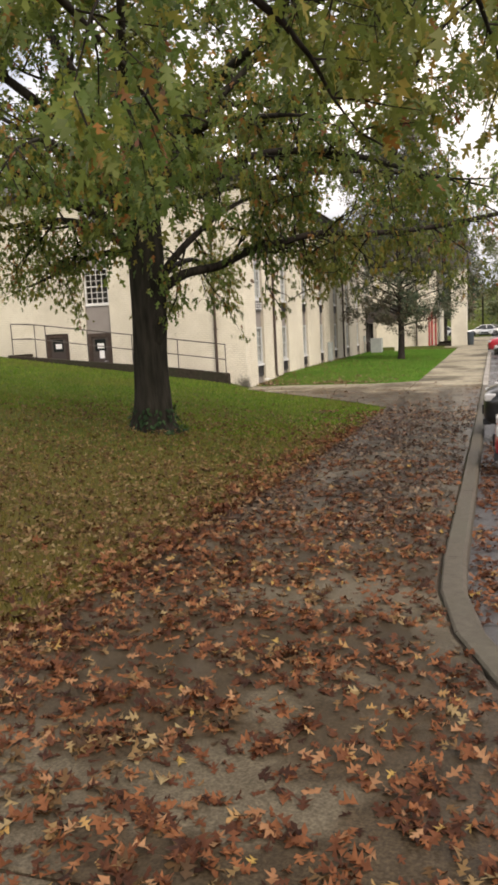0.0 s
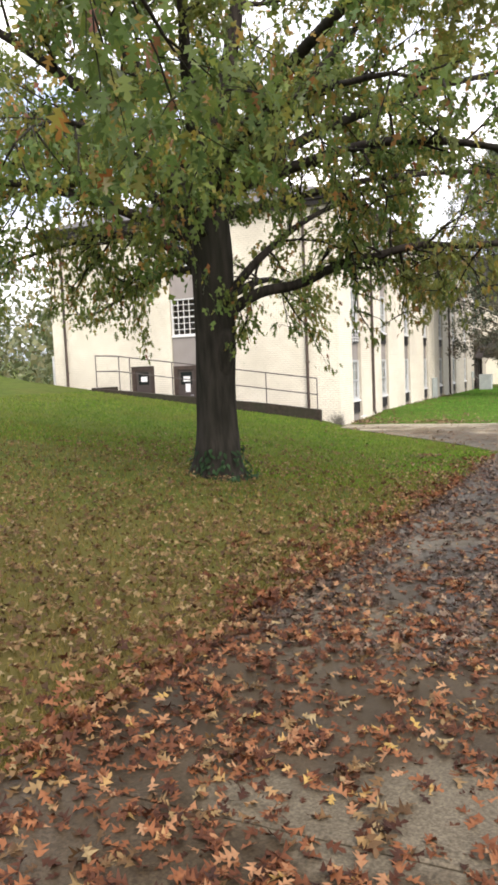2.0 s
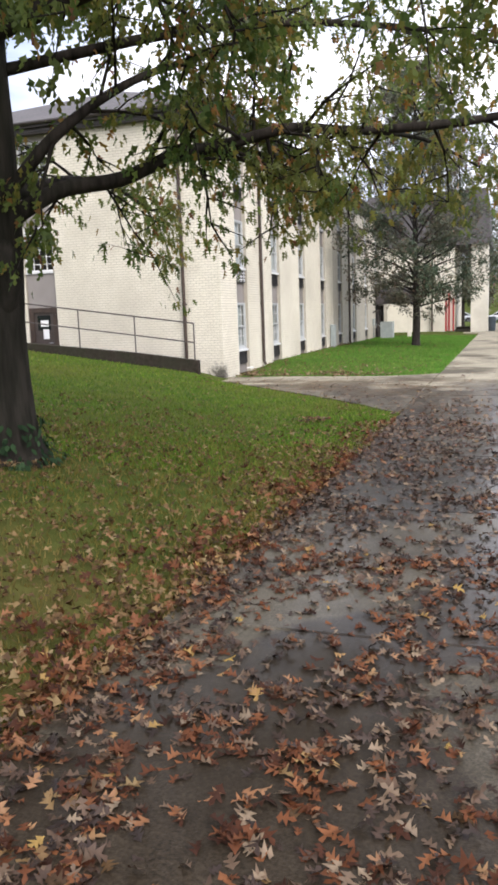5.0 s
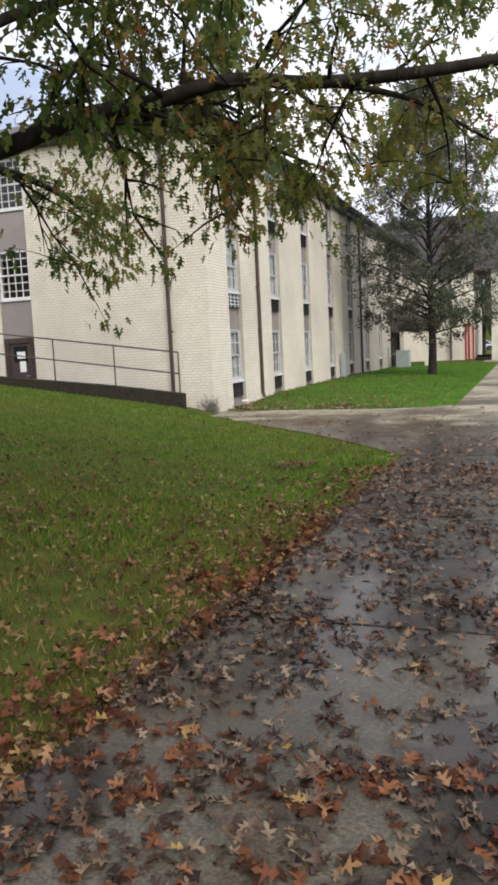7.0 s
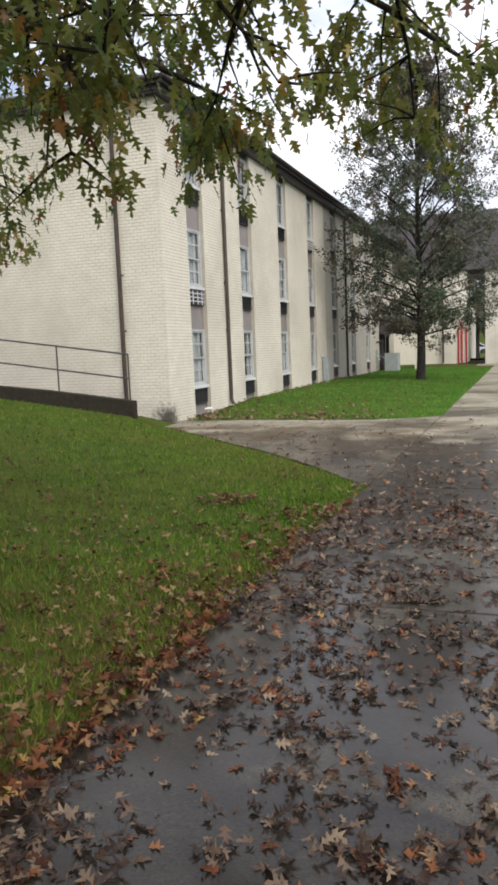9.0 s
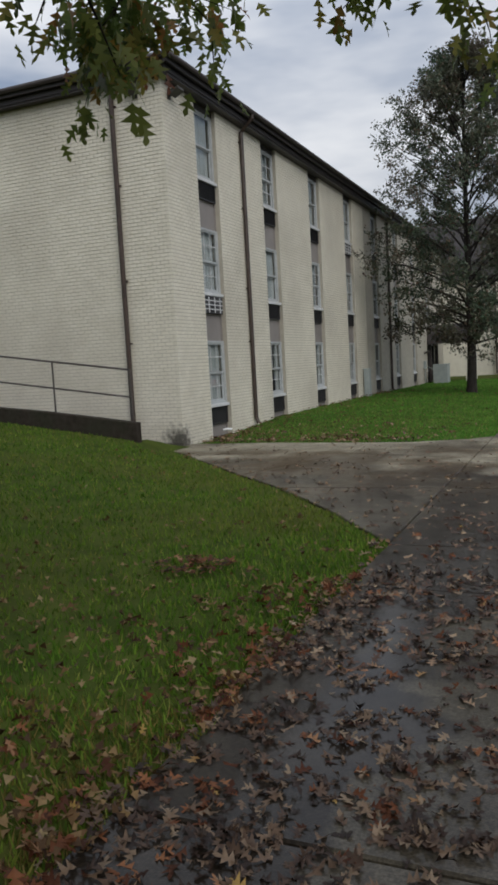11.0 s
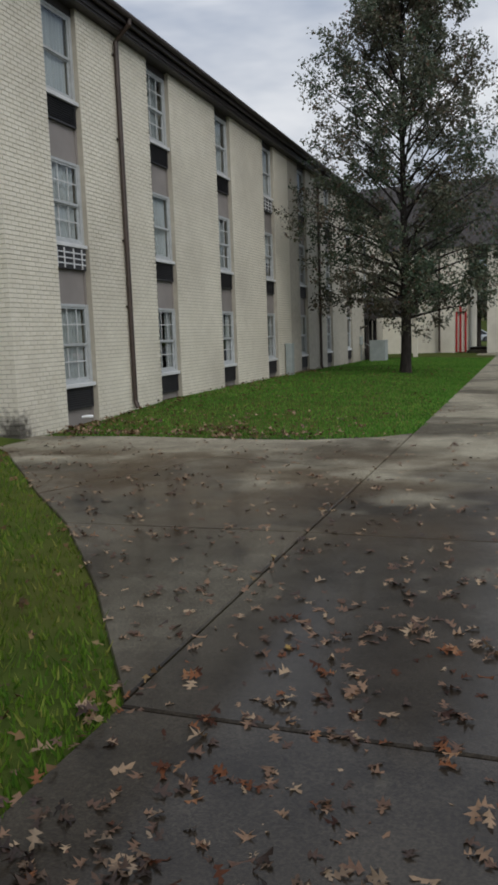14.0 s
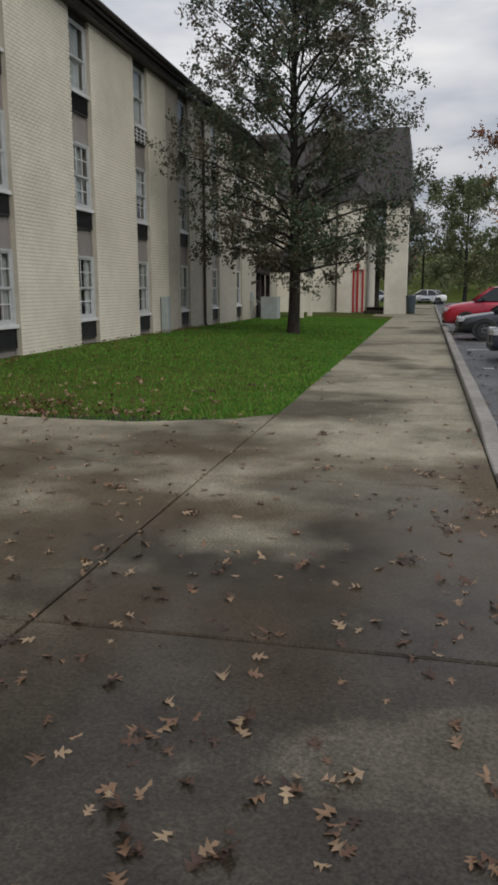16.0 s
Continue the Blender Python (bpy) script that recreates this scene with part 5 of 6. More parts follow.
def utility_box(x0, y0, x1, y1, z0, z1, label):
    b = Build().box(x0, y0, z0, x1, y1, z1, bev=0.02)
    for k in range(6):
        z = z0 + (z1 - z0) * (0.2 + 0.11 * k)
        b.box(x0 + 0.06, y0 - 0.012, z, x1 - 0.06, y0 - 0.0, z + 0.02)
    b.box(x0 - 0.01, y0 - 0.01, z1 - 0.05, x1 + 0.01, y1 + 0.01, z1 + 0.01)
    ob = b.make("utility_cabinet", UTIL)
    tagged(ob, label, "utility cabinet")


utility_box(-8.86, 58.8, -8.05, 59.6, -0.6, 0.52, "grey-green metal utility cabinet on the lawn by the wall")
utility_box(-9.36, 45.5, -9.12, 45.8, -0.6, 0.66, "slim pale green metal cabinet against the brick wall")


def meter_box():
    b = Build().box(FACADE + 0.002, 58.9, 0.3, FACADE + 0.14, 59.15, 0.75, bev=0.012)
    b.tube([(FACADE + 0.06, 59.02, 0.3), (FACADE + 0.06, 59.02, -0.6)], 0.025, 6)
    b.tube([(FACADE + 0.14, 59.0, 0.45), (FACADE + 0.4, 58.9, 0.32), (FACADE + 0.6, 58.6, 0.25), (FACADE + 0.75, 58.2, 0.22)], 0.018, 6)
    tagged(b.make("meter_box", UTIL), "small grey meter box with conduit on the wall", "meter box")


meter_box()


def litter_bin():
    z = float(path_z(70.5))
    b = Build().tube([(-1.98, 70.6, z), (-1.98, 70.6, z + 0.06), (-1.98, 70.6, z + 0.95), (-1.98, 70.6, z + 1.0)], [0.24, 0.26, 0.29, 0.30], 14)
    b.tube([(-1.98, 70.6, z + 1.0), (-1.98, 70.6, z + 1.09), (-1.98, 70.6, z + 1.13)], [0.31, 0.29, 0.18], 14)
    tagged(b.make("litter_bin", BIN, smooth=True), "dark blue-grey litter bin standing on the footpath", "bin")


litter_bin()


# ---- parked cars: noses to the kerb ----
def wheel(parent, x, y, r, w):
    hub = Build()
    side = -1 if y < 0 else 1
    prof = [(0.62, 0.30), (0.70, 0.5), (0.92, 0.5), (1.0, 0.38), (1.0, -0.38), (0.92, -0.5), (0.62, -0.5)]
    n, v, f = 20, [], []
    for k in range(n):
        a = 2 * math.pi * k / n
        for pr, pw in prof:
            v.append((x + r * pr * math.cos(a), y + side * w * pw, r + r * pr * math.sin(a)))
    m = len(prof)
    for k in range(n):
        j = (k + 1) % n
        for i in range(m - 1):
            f.append((k * m + i, j * m + i, j * m + i + 1, k * m + i + 1))
    wh = hub.add(v, f).make("wheel", TYRE, parent, smooth=True)
    rim = Build()
    rim.tube([(x, y + side * w * 0.02, r), (x, y + side * w * 0.10, r)], r * 0.63, 18)
    for k in range(7):
        a = 2 * math.pi * k / 7
        c, s = math.cos(a), math.sin(a)
        rim.tube([(x + 0.06 * c, y + side * w * 0.36, r + 0.06 * s), (x + r * 0.64 * c, y + side * w * 0.34, r + r * 0.64 * s)], [0.028, 0.022], 5)
    rim.tube([(x, y + side * w * 0.28, r), (x, y + side * w * 0.42, r)], [0.07, 0.05], 10)
    rim.tube([(x + r * 0.63 * math.cos(a), y + side * w * 0.33, r + r * 0.63 * math.sin(a)) for a in np.linspace(0, 2 * math.pi, 21)], 0.02, 5, caps=False)
    rim.make("rim", ALLOY, wh)


def car(x, y, paint, label, tall=False, heading=0.0, length=4.6, width=1.82):
    """A parked car whose nose is at x and points west; y: its middle."""
    z = float(path_z(min(y, 99))) - 0.125
    thing = new("car")
    thing.location, thing.rotation_euler = (x, y, z), (0, 0, heading)
    tagged(thing, label, "car", group="parked cars")
    L, W = length, width / 2
    k = 0.26 if tall else 0.0
    lift = 0.10 if tall else 0.0
    # side outline of the body below the windows: place along the car, sill, shoulder, half width
    st = [(0.0, 0.38, 0.62, 0.70), (0.06, 0.24, 0.72, 0.84), (0.25, 0.20, 0.80, 0.94), (0.75, 0.20, 0.88, 0.99), (1.25, 0.20, 0.95, 1.0), (2.0, 0.20, 0.97, 1.0), (3.0, 0.20, 0.98, 1.0),
          (3.8, 0.21, 1.0, 0.98), (4.3, 0.24, 1.0, 0.94), (4.54, 0.32, 0.92, 0.86), (4.6, 0.42, 0.80, 0.74)]
    v, f = [], []
    m = 10
    for s, lo, hi, hw in st:
        s, lo, hi = s * L / 4.6, lo + lift, hi + k
        w = W * hw
        prof = [(0.80, lo), (0.97, lo + 0.06), (1.0, (lo + hi) / 2 - 0.05), (0.985, hi - 0.16), (0.90, hi - 0.03)]
        ring = [(-w * a, b) for a, b in prof] + [(w * a, b) for a, b in reversed(prof)]
        crown = [(yy, zz + (0.025 if zz > hi - 0.05 else 0)) for yy, zz in ring]
        v += [(s, yy, zz) for yy, zz in crown]
    for i in range(len(st) - 1):
        for j in range(m):
            q = (j + 1) % m
            f.append((i * m + j, i * m + q, (i + 1) * m + q, (i + 1) * m + j))
    f += [tuple(reversed(range(m))), tuple(range((len(st) - 1) * m, len(st) * m))]
    body = Build().add(v, f)
    bob = body.make("body", paint, thing, smooth=True)
    bev = bob.modifiers.new("soft", "SUBSURF")
    bev.levels = bev.render_levels = 1
    # cabin: glass all round under a painted roof
    hb, ht = 0.96 + k, (1.46 if not tall else 1.74)
    base = [(1.15, 0.86), (4.25 if tall else 3.95, 0.84)]
    roof = [(1.95 if not tall else 1.85, 0.66), (3.1 if not tall else 4.0, 0.66)]
    cv = []
    for (s0, w0), z0 in ((base[0], hb - 0.04), (base[1], hb - 0.02), (roof[0], ht - 0.05), (roof[1], ht - 0.05)):
        cv += [(s0 * L / 4.6, -W * w0, z0), (s0 * L / 4.6, W * w0, z0)]
    g = Build().add(cv, [(0, 4, 5, 1), (2, 3, 7, 6), (0, 2, 6, 4), (1, 5, 7, 3)])
    g.make("windows", CARGLASS, thing)
    rf = Build()
    x0, x1 = (roof[0][0] - 0.06) * L / 4.6, (roof[1][0] + 0.10) * L / 4.6
    n, rv, rfc = 6, [], []
    for i in range(n + 1):
        t = i / n
        for yy in (-0.69, -0.5, 0.0, 0.5, 0.69):
            rv.append((x0 + (x1 - x0) * t, W * yy, ht - 0.055 + 0.075 * math.sin(math.pi * (0.12 + 0.76 * t)) * (1 - 0.35 * abs(yy)) - (0.03 if abs(yy) > 0.6 else 0)))
    for i in range(n):
        for j in range(4):
            rfc.append((5 * i + j, 5 * i + j + 1, 5 * i + j + 6, 5 * i + j + 5))
    rf.add(rv, rfc)
    for sgn in (-1, 1):
        for (s0, w0), (s1, w1) in ((base[0], roof[0]), (base[1], roof[1])):
            rf.tube([(s0 * L / 4.6, sgn * W * w0, hb - 0.03), (s1 * L / 4.6, sgn * W * w1, ht - 0.04)], 0.035, 6)
        mids = (2.6,) if not tall else (2.5, 3.4)
        for s in mids:
            rf.tube([(s * L / 4.6, sgn * W * 0.865, hb - 0.03), (s * L / 4.6, sgn * W * 0.67, ht - 0.04)], 0.03, 6)
    rf.make("roof", paint, thing, smooth=True)
    for sgn in (-1, 1):
        Build().box(1.42, sgn * W * 1.10 - 0.09, hb - 0.02, 1.56, sgn * W * 1.10 + 0.09, hb + 0.13, 0, 0.03).make("mirror", PLASTIC, thing)
        for wx in (0.88, 3.65):
            arch = Build().tube([(wx * L / 4.6 + 0.39 * math.cos(a), sgn * (W - 0.012), 0.33 + lift * 0.6 + 0.39 * math.sin(a)) for a in np.linspace(-0.2, math.pi + 0.2, 12)], 0.022, 5)
            arch.tube([(wx * L / 4.6, sgn * (W - 0.26), 0.34 + lift * 0.5), (wx * L / 4.6, sgn * (W - 0.004), 0.34 + lift * 0.5)], 0.37, 16)
            arch.make("wheel_arch", PLASTIC, thing)
    Build().box(-0.015, -W * 0.5, 0.42 + lift, 0.05, W * 0.5, 0.60 + lift, 0, 0.01).make("grille", PLASTIC, thing)
    Build().box(0.0, -W * 0.72, 0.24 + lift, 0.16, W * 0.72, 0.36 + lift, 0, 0.02).make("bumper", PLASTIC, thing)
    for sgn in (-1, 1):
        hl = Build()
        hl.box(0.03, sgn * W * 0.70 - 0.15, 0.60 + k * 0.75, 0.24, sgn * W * 0.70 + 0.15, 0.74 + k * 0.75, 0, 0.03)
        hl.make("headlamp", HEADLAMP, thing)
    for wx in (0.88, 3.65):
        for sgn in (-1, 1):
            wheel(thing, wx * L / 4.6, sgn * (W - 0.10), 0.33 + (0.05 if tall else 0), 0.21)
    return thing


car(-0.02, 12.0, CAR_RED, "red saloon car parked nose to the kerb")
car(-0.22, 15.9, CAR_BLACK, "black car with dark bumper parked at the kerb", tall=True)
car(-0.05, 20.6, CAR_SILVER, "silver car parked nose to the kerb")
car(0.45, 41.0, CAR_BLUE, "dark blue car parked in a bay")
car(-0.05, 48.6, CAR_BLACK, "black saloon car parked in a bay")
car(-0.42, 53.4, CAR_RED, "red sport utility car parked in a bay", tall=True)
car(0.2, 57.0, CAR_BLUE, "dark blue car parked in a bay", tall=True)
car(0.3, 64.5, CAR_SILVER, "silver car parked in a bay")
car(-3.6, 106.0, CAR_WHITE, "white car parked across the far street", heading=0.0)
car(-1.2, 104.0, CAR_SILVER, "silver car standing in the far street", heading=1.3)
car(-9.0, 107.0, CAR_SILVER, "pale car parked across the far street")


# ---- distance ----
def build_woods(name, label, spots, seed, count=150, size=1.0):
    rnd = random.Random(seed)
    lv = Leaves(RHOMB)
    for x, y, r, h in spots:
        z0 = float(ground_z(x, y))
        for i in range(count):
            d = rnd_dir(rnd)
            rr = rnd.uniform(0.55, 1.0)
            p = (x + d.x * r * rr, y + d.y * r * rr, z0 + h * 0.52 + d.z * h * 0.5 * rr)
            lv.put(p, rnd_dir(rnd), rnd_dir(rnd) + Vector((0, 0, 0.7)), size * rnd.uniform(0.7, 1.5))
    tagged(lv.make(name, FARLEAF), label, "woods", kind="stuff")


rw = random.Random(21)
build_woods("far_woods", "autumn woods on the hill beyond the street", [(rw.uniform(-90, 90), rw.uniform(150, 250), rw.uniform(4, 7), rw.uniform(7, 12)) for i in range(95)], 1)
build_woods("west_woods", "shrubs and trees on the bank behind the building", [(rw.uniform(-62, -29), rw.uniform(36, 85), rw.uniform(2.5, 4.5), rw.uniform(7, 13)) for i in range(46)], 2, 420, 0.42)


def post(x, y, h, r, m, label):
    z = float(ground_z(x, y))
    b = Build().tube([(x, y, z - 0.1), (x, y, z + h)], [r, r * 0.85], 8)
    if h > 5:
        b.box(x - 0.9, y - 0.06, z + h - 0.7, x + 0.9, y + 0.06, z + h - 0.55)
    tagged(b.make("pole", m), label, "pole")


post(-24.6, 32.5, 3.2, 0.07, SILL, "pale post on the grass bank")
post(-1.6, 118.0, 7.5, 0.13, BARK, "wooden utility pole beyond the street")


# ---- small things on the grass ----
def leaf_heap():
    """A low heap of dead oak leaves caught in the grass."""
    rnd = random.Random(4)
    lv = Leaves(CROWN, 0.2)
    for i in range(130):
        a, r = rnd.uniform(0, 6.28), 0.34 * math.sqrt(rnd.random())
        x, y = -4.3 + r * math.cos(a), 20.15 + 0.9 * r * math.sin(a)
        lv.put((x, y, float(lawn_z(x, y)) + 0.055 + 0.03 * rnd.random() - 0.06 * r), (math.cos(a * 3), math.sin(a * 3), rnd.uniform(-0.1, 0.4)), (0, 0, 1), rnd.uniform(0.06, 0.11))
    tagged(lv.make("leaf_heap", LITTER), "low heap of red-brown dead leaves in the grass", "fallen leaves", kind="stuff")


leaf_heap()


def crumpled_cup():
    b = Build().tube([(-9.18, 31.35, -0.44), (-9.10, 31.40, -0.43), (-9.0, 31.47, -0.44)], [0.022, 0.03, 0.034], 9)
    tagged(b.make("paper_cup", PAPER), "pale crumpled paper cup lying by the wall", "litter")


crumpled_cup()


# ---- fallen leaves ----
def in_apron(x, y):
    lo = np.interp(-x, [2.84, 3.85, 5.1, 6.2, 8.6, 9.62], [21.35, 22.8, 24.4, 25.55, 28.25, 29.2])
    hi = np.interp(-x, [2.84, 3.3, 4.4, 6.0, 7.4, 9.4], [30.95, 30.45, 30.02, 30.1, 30.25, 30.2])
    return (y > lo) & (y < hi) & (x <= PATH_L) & (x > -9.4)


def kerb_x(y):
    return float(np.interp(y, [0.6, 2.6, 3.3, 3.86, 4.62, 5.48, 6.4], [3.0, 1.0, 0.45, 0.02, -0.24, -0.38, -0.42]))


def litter(name, label, material, count, x0, x1, y0, y1, dens, height, seed, size=0.088, lift=-0.004, tilt=0.16, clump=1.3, outline=None, piles=0.25, even=0.0):
    rnd = random.Random(seed)
    lv = Leaves(outline or FALLEN, 0.32)
    made = tries = 0
    while made < count and tries < count * 60:
        tries += 1
        x, y = rnd.uniform(x0, x1), rnd.uniform(y0, y1)
        d = dens(x, y)
        if d <= 0:
            continue
        c = 0.5 + 0.5 * noise.noise(Vector((x * clump, y * clump, seed))) + 0.35 * noise.noise(Vector((x * 4.1, y * 4.1, seed + 3)))
        c = c * (1 - even) + 0.8 * even
        if rnd.random() > d * max(0.04, c * 1.5 - 0.3):
            continue
        # leaves lie singly or lodge in small heaps
        heap = rnd.choice((3, 4, 6)) if rnd.random() < piles else 1
        for k in range(heap):
            a = rnd.uniform(0, 6.283)
            t = tilt * (1.0 if heap == 1 else 1.8)
            up = Vector((rnd.gauss(0, t), rnd.gauss(0, t), 1)).normalized()
            if rnd.random() < 0.4:
                up = -up
            al = Vector((math.cos(a), math.sin(a), 0))
            al = (al - up * al.dot(up)).normalized()
            s = size * rnd.uniform(0.6, 1.3)
            px, py = (x, y) if k == 0 else (x + rnd.gauss(0, size * 0.55), y + rnd.gauss(0, size * 0.55))
            if k and dens(px, py) <= 0:
                continue
            lv.put(Vector((px, py, height(px, py) + lift + 0.004 * k + rnd.random() * 0.005 + math.hypot(up.x, up.y) * s * 0.4)) - al * s * 0.5, al, up, s)
            made += 1
    ob = lv.make(name, material)
    tagged(ob, label, "fallen leaves", kind="stuff")


def path_dens(x, y):
    if not (PATH_L - 0.15 < x < (kerb_x(y) - 0.02 if y < 6.4 else PATH_R)) and not bool(in_apron(x, y)):
        return 0
    d = np.interp(y, [-3, 2, 5, 9, 13, 17, 20, 23, 26, 30, 36, 60], [1.0, 1.0, 0.85, 0.8, 0.85, 0.75, 0.5, 0.28, 0.16, 0.06, 0.02, 0.006])
    edge = np.interp(x, [PATH_L, PATH_L + 0.5, PATH_R], [1.5, 1.05, 0.75]) if y < 21 else 1.0
    return float(d * edge)


def lawn_dens(x, y):
    if x > PATH_L + 0.1 or bool(in_apron(x, y)) or (y > 28.1 and x < -9.4):
        return 0
    if y > 29.6:
        near = 0.9 * math.exp(-(y - 30.2) / 0.6) * float(smoothstep(-3.5, -6.0, x)) + 0.5 * math.exp(-(x + 9.4) / 0.5)
        return 0.04 + near
    e = math.exp((x - PATH_L) / 0.55) * np.interp(y, [0, 9, 14, 21], [1.3, 0.9, 0.55, 0.3])
    far = np.interp(y, [0, 8, 11, 14, 18, 22], [1.3, 1.15, 0.7, 0.34, 0.15, 0.08])
    return float(min(1.3, e + far * np.interp(-x, [3, 5, 9, 14], [1.0, 0.95, 0.7, 0.2])))


pz = lambda x, y: float(path_z(y))
lz = lambda x, y: float(lawn_z(x, y))
litter("fallen_leaves", "brown lobed oak leaves scattered over the wet footpath", LITTER, 5600, -3.0, 2.2, -0.5, 12, path_dens, pz, 1, 0.073)
litter("fallen_leaves", "thick carpet of red-brown oak leaves on the footpath", LITTER, 5600, -3.0, 1.2, 1.0, 8.0, path_dens, pz, 7, 0.074, tilt=0.22)
litter("fallen_leaves", "dull tan oak leaves among the brown ones", LITTER_OCHRE, 1400, -3.0, 1.2, 1.0, 9.0, path_dens, pz, 12, 0.075, tilt=0.22)
litter("fallen_leaves", "small wet tan leaves thick on the footpath", LITTER_PALE, 7600, -2.95, -0.45, 7, 20.5, path_dens, pz, 9, 0.070, tilt=0.22)
litter("fallen_leaves", "dark red-brown wet oak leaves thick on the footpath", LITTER, 1700, -2.95, -0.45, 8, 22.5, lambda x, y: path_dens(x, y) * (0.6 if y < 14 else 1.0), pz, 8, 0.072)
litter("fallen_leaves", "pale tan oak leaves scattered on the damp concrete", LITTER_TAN, 2100, -9.3, -0.4, 18, 36, lambda x, y: path_dens(x, y) * 1.6, pz, 2, 0.078, piles=0.08, even=0.3)
litter("fallen_leaves", "dull ochre oak leaves lying thick in the grass", LITTER_OCHRE, 24000, -11.0, -2.7, 2.5, 20, lawn_dens, lz, 3, 0.068, 0.045, 0.5, outline=SPRIG, piles=0.1, even=0.6)
litter("fallen_leaves", "red-brown oak leaves banked along the edge of the path", LITTER, 1800, -4.0, -2.7, 2.5, 20, lambda x, y: lawn_dens(x, y) * math.exp((x - PATH_L) / 0.35), lz, 13, 0.080, 0.05, 0.5)
litter("fallen_leaves", "scattered tan leaves on the green lawn", LITTER_OCHRE, 3200, -9.3, -2.8, 14, 50, lawn_dens, lz, 4, 0.07, 0.045, 0.5, outline=SPRIG, piles=0.1)
litter("fallen_leaves", "tan leaves caught along the near edge of the lawn", LITTER_TAN, 650, -9.3, -3.4, 30.0, 33.5,
       lambda x, y: lawn_dens(x, y) * 2, lz, 14, 0.09, 0.045, 0.5, outline=SPRIG, piles=0.2)
litter("fallen_leaves", "russet leaves drifted against the kerb of the car park", LITTER, 9000, -0.2, 3.0, 2.5, 15,
       lambda x, y: 1.2 if x > kerb_x(y) + 0.2 else 0, lambda x, y: float(path_z(y)) - 0.135 + 0.01 * x, 5, lift=0.012, outline=SPRIG)
litter("fallen_leaves", "leaves scattered along the gutter of the car park", LITTER_PALE, 350, -0.2, 2.4, 17, 60,
       lambda x, y: math.exp(-(x + 0.2) / 0.6), lambda x, y: float(path_z(y)) - 0.135 + 0.01 * x, 6, lift=0.012)


# ---- grass ----
def grass(name, label, material, count, x0, x1, y0, y1, ok, seed, hmin, hmax):
    rng = np.random.default_rng(seed)
    n = int(count * 2.2)
    x = x1 - (x1 - x0) * rng.random(n) ** 1.7
    y = y0 + (y1 - y0) * rng.random(n) ** 1.15
    # tufts: several blades share a foot
    x += np.repeat(rng.normal(0, 0.02, n // 4 + 1), 4)[:n]
    keep = ok(x, y)
    x, y = x[keep][:count], y[keep][:count]
    n = len(x)
    z = lawn_z(x, y)
    a = rng.random(n) * 6.283
    h = rng.uniform(hmin, hmax, n)
    w = rng.uniform(0.004, 0.008, n) * (1 + 0.035 * np.hypot(x + 1, y - 8))
    lean = rng.uniform(0.1, 0.9, n) * h
    b = rng.random(n) * 6.283
    v = np.empty((n, 3, 3))
    v[:, 0] = np.stack([x - w * np.cos(a), y - w * np.sin(a), z - 0.005], 1)
    v[:, 1] = np.stack([x + w * np.cos(a), y + w * np.sin(a), z - 0.005], 1)
    v[:, 2] = np.stack([x + lean * np.cos(b), y + lean * np.sin(b), z + h], 1)
    me = bpy.data.meshes.new(name)
    me.vertices.add(3 * n)
    me.vertices.foreach_set("co", v.reshape(-1).astype(np.float32))
    me.loops.add(3 * n)
    me.loops.foreach_set("vertex_index", np.arange(3 * n, dtype=np.int32))
    me.polygons.add(n)
    me.polygons.foreach_set("loop_start", np.arange(0, 3 * n, 3, dtype=np.int32))
    me.update(calc_edges=True)
    me.materials.append(material)
    tagged(new(name, me), label, "grass", kind="stuff")


def off_paving(x, y):
    return ~in_apron(x, y) & (x < PATH_L - np.where((y > 21.2) & (y < 31.2), 0.01, -0.03 - 0.05 * np.sin(y * 7) * np.sin(y * 2.3))) & ~((y > 28.1) & (y < 30.3) & (x < -9.3))


grass("grass", "short wet green grass blades on the lawn", GRASS, 66000, -19.0, PATH_L + 0.1, 3.0, 17.5, off_paving, 1, 0.03, 0.075)
grass("grass", "short deep green grass blades along the entrance path", GRASS_MID, 64000, -19.0, PATH_L + 0.1, 14.5, 29.5, off_paving, 3, 0.03, 0.075)
grass("grass", "bright green grass beside the building", GRASS_LUSH, 56000, -9.35, PATH_L + 0.1, 29.9, 62.0, off_paving, 2, 0.03, 0.06)


# ---- painted bricks ----
COURSE, BLEN, JOINT = 0.0813, 0.2032, 0.011


def brick_mesh(l):
    """One brick, laid along +x from the origin with its face towards -y."""
    h, d, c = COURSE - JOINT, 0.011, 0.003
    v = [(0, 0, 0), (l, 0, 0), (l, 0, h), (0, 0, h), (c, -d, c), (l - c, -d, c), (l - c, -d, h - c), (c, -d, h - c)]
    return v, [(4, 5, 6, 7), (0, 1, 5, 4), (1, 2, 6, 5), (2, 3, 7, 6), (3, 0, 4, 7)]


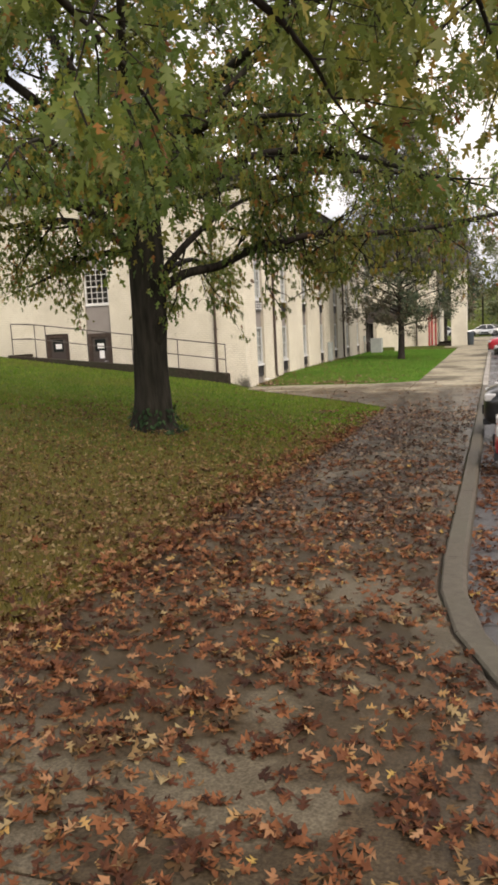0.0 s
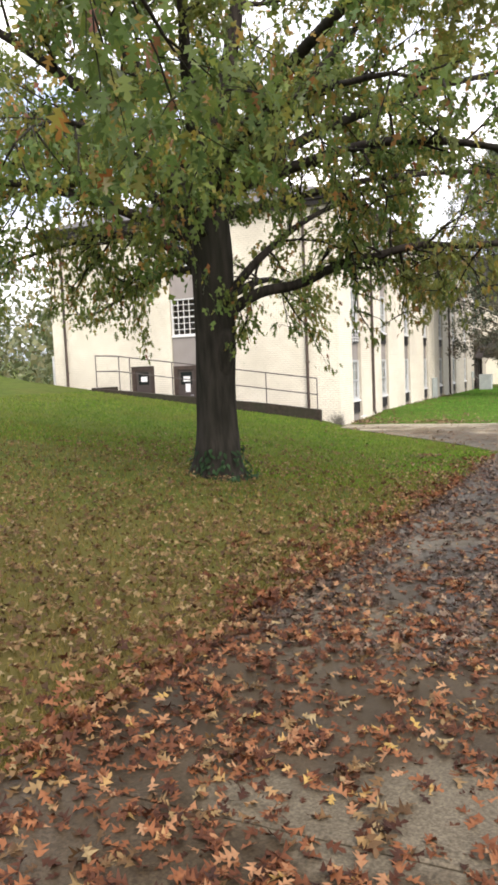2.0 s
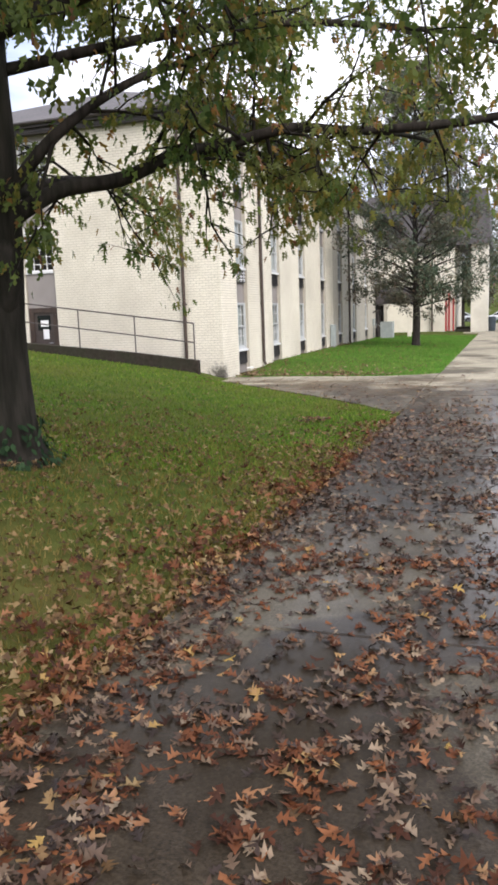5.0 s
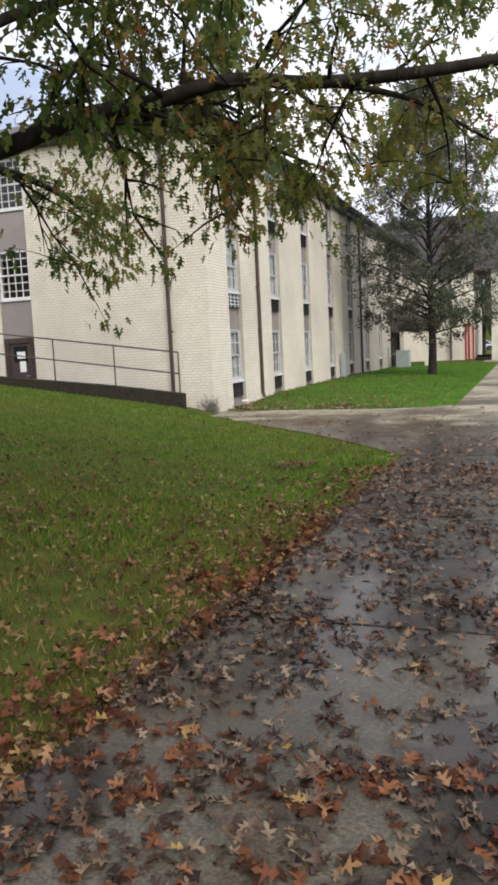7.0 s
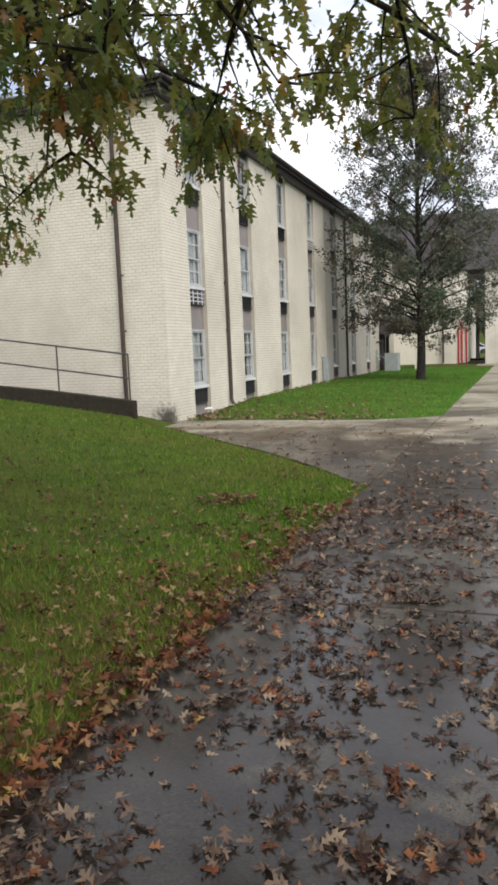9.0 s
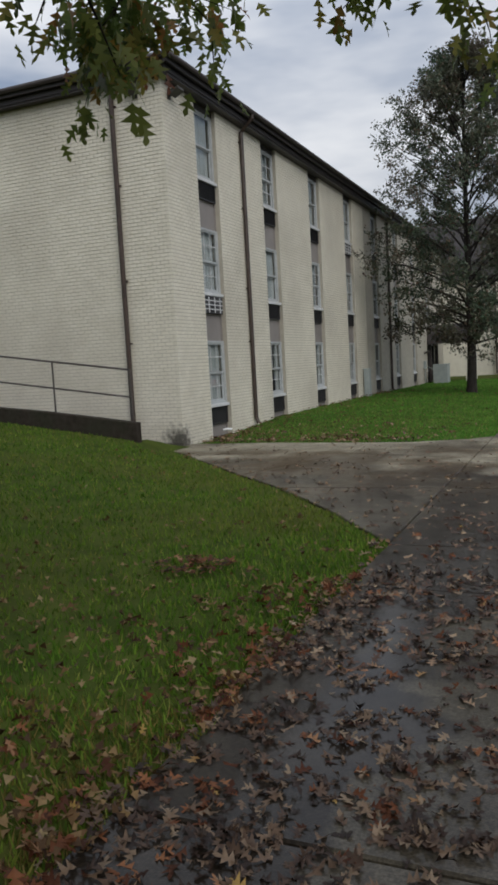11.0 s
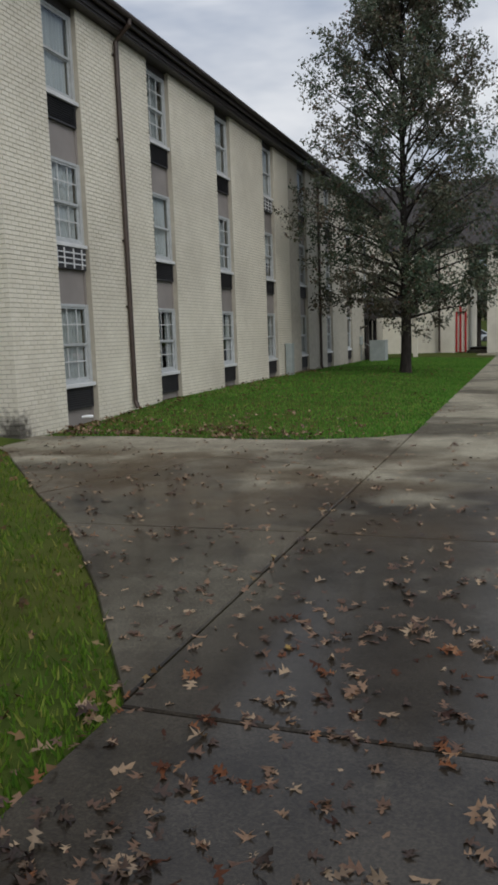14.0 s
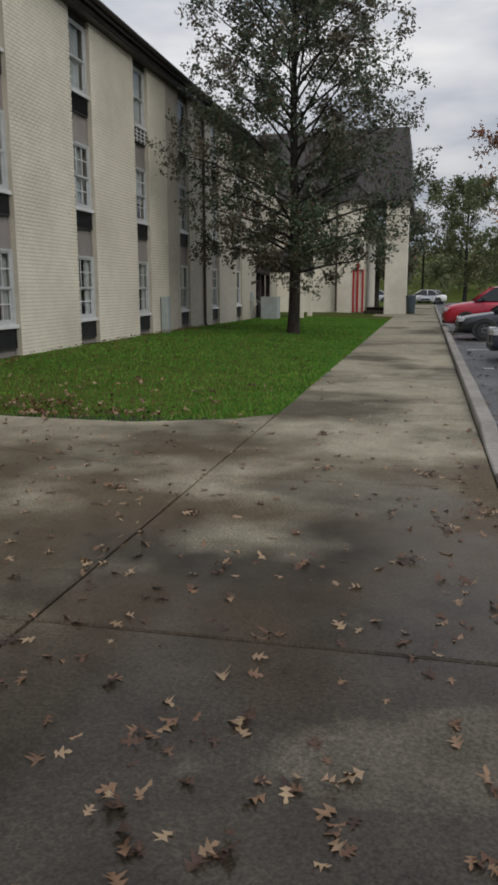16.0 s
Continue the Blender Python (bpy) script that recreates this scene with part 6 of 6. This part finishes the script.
FULL = Build().add(*brick_mesh(BLEN - JOINT)).make("brick", BRICK)
FULL_MESH = FULL.data
bpy.data.objects.remove(FULL)

def lay(spans, place, rz, parent, own, label):
    """Bricks in running bond over spans (a, b, z0, z1); place(a, z) gives the world point. own: which bricks are parts by themselves."""
    rest = Build()
    single = 0
    ca, sa = math.cos(rz), math.sin(rz)
    for a0, b0, z0, z1 in spans:
        k0, k1 = int(math.ceil((z0 + 0.9) / COURSE)), int((z1 + 0.9) / COURSE)
        for k in range(k0, k1):
            z = -0.9 + k * COURSE
            a = a0 - (BLEN / 2 if k % 2 else 0)
            while a < b0 - 0.02:
                s, e = max(a, a0), min(a + BLEN - JOINT, b0)
                if b0 - e < 0.06:
                    e = b0
                if e - s > 0.03:
                    p = place(s, z)
                    if single < 300 and abs(e - s - BLEN + JOINT) < 0.002 and own(s, z):
                        ob = new("brick", FULL_MESH)
                        ob.location, ob.rotation_euler, ob.parent = p, (0, 0, rz), parent
                        single += 1
                    else:
                        v, f = brick_mesh(e - s)
                        rest.add([(p[0] + x * ca - y * sa, p[1] + x * sa + y * ca, p[2] + w) for x, y, w in v], f)
                a += BLEN
    tagged(rest.make("bricks", BRICK, parent), label, kind="stuff")


edges = [CORNER] + [v for c in COLUMNS for v in (c, c + WIN_W)] + [NORTH]
east_spans = [(a, min(b, 46.5), -0.75, SOFFIT) for a, b in zip(edges[0::2], edges[1::2]) if a < 46.5]
lay(east_spans, lambda a, z: (FACADE - 0.012, a, z), math.pi / 2, wall_e, lambda a, z: 2 if a < 30.0 and z < 0.1 else (1 if a < 31.2 and z < 2.6 else 0), "cream painted bricks in running bond")
south_spans = [(-15.28, FACADE - 0.002, -0.6, SOFFIT), (WEST, -18.42, 0.6, SOFFIT), (-18.42, -17.30, 1.85, SOFFIT), (-17.30, -16.42, -0.3, SOFFIT)]
lay(south_spans, lambda a, z: (a, CORNER + 0.012, z), 0.0, wall_s, lambda a, z: 2 if a > -9.95 and z < 0.1 else (1 if a > -10.5 and z < 3.2 else 0), "cream painted bricks in running bond")
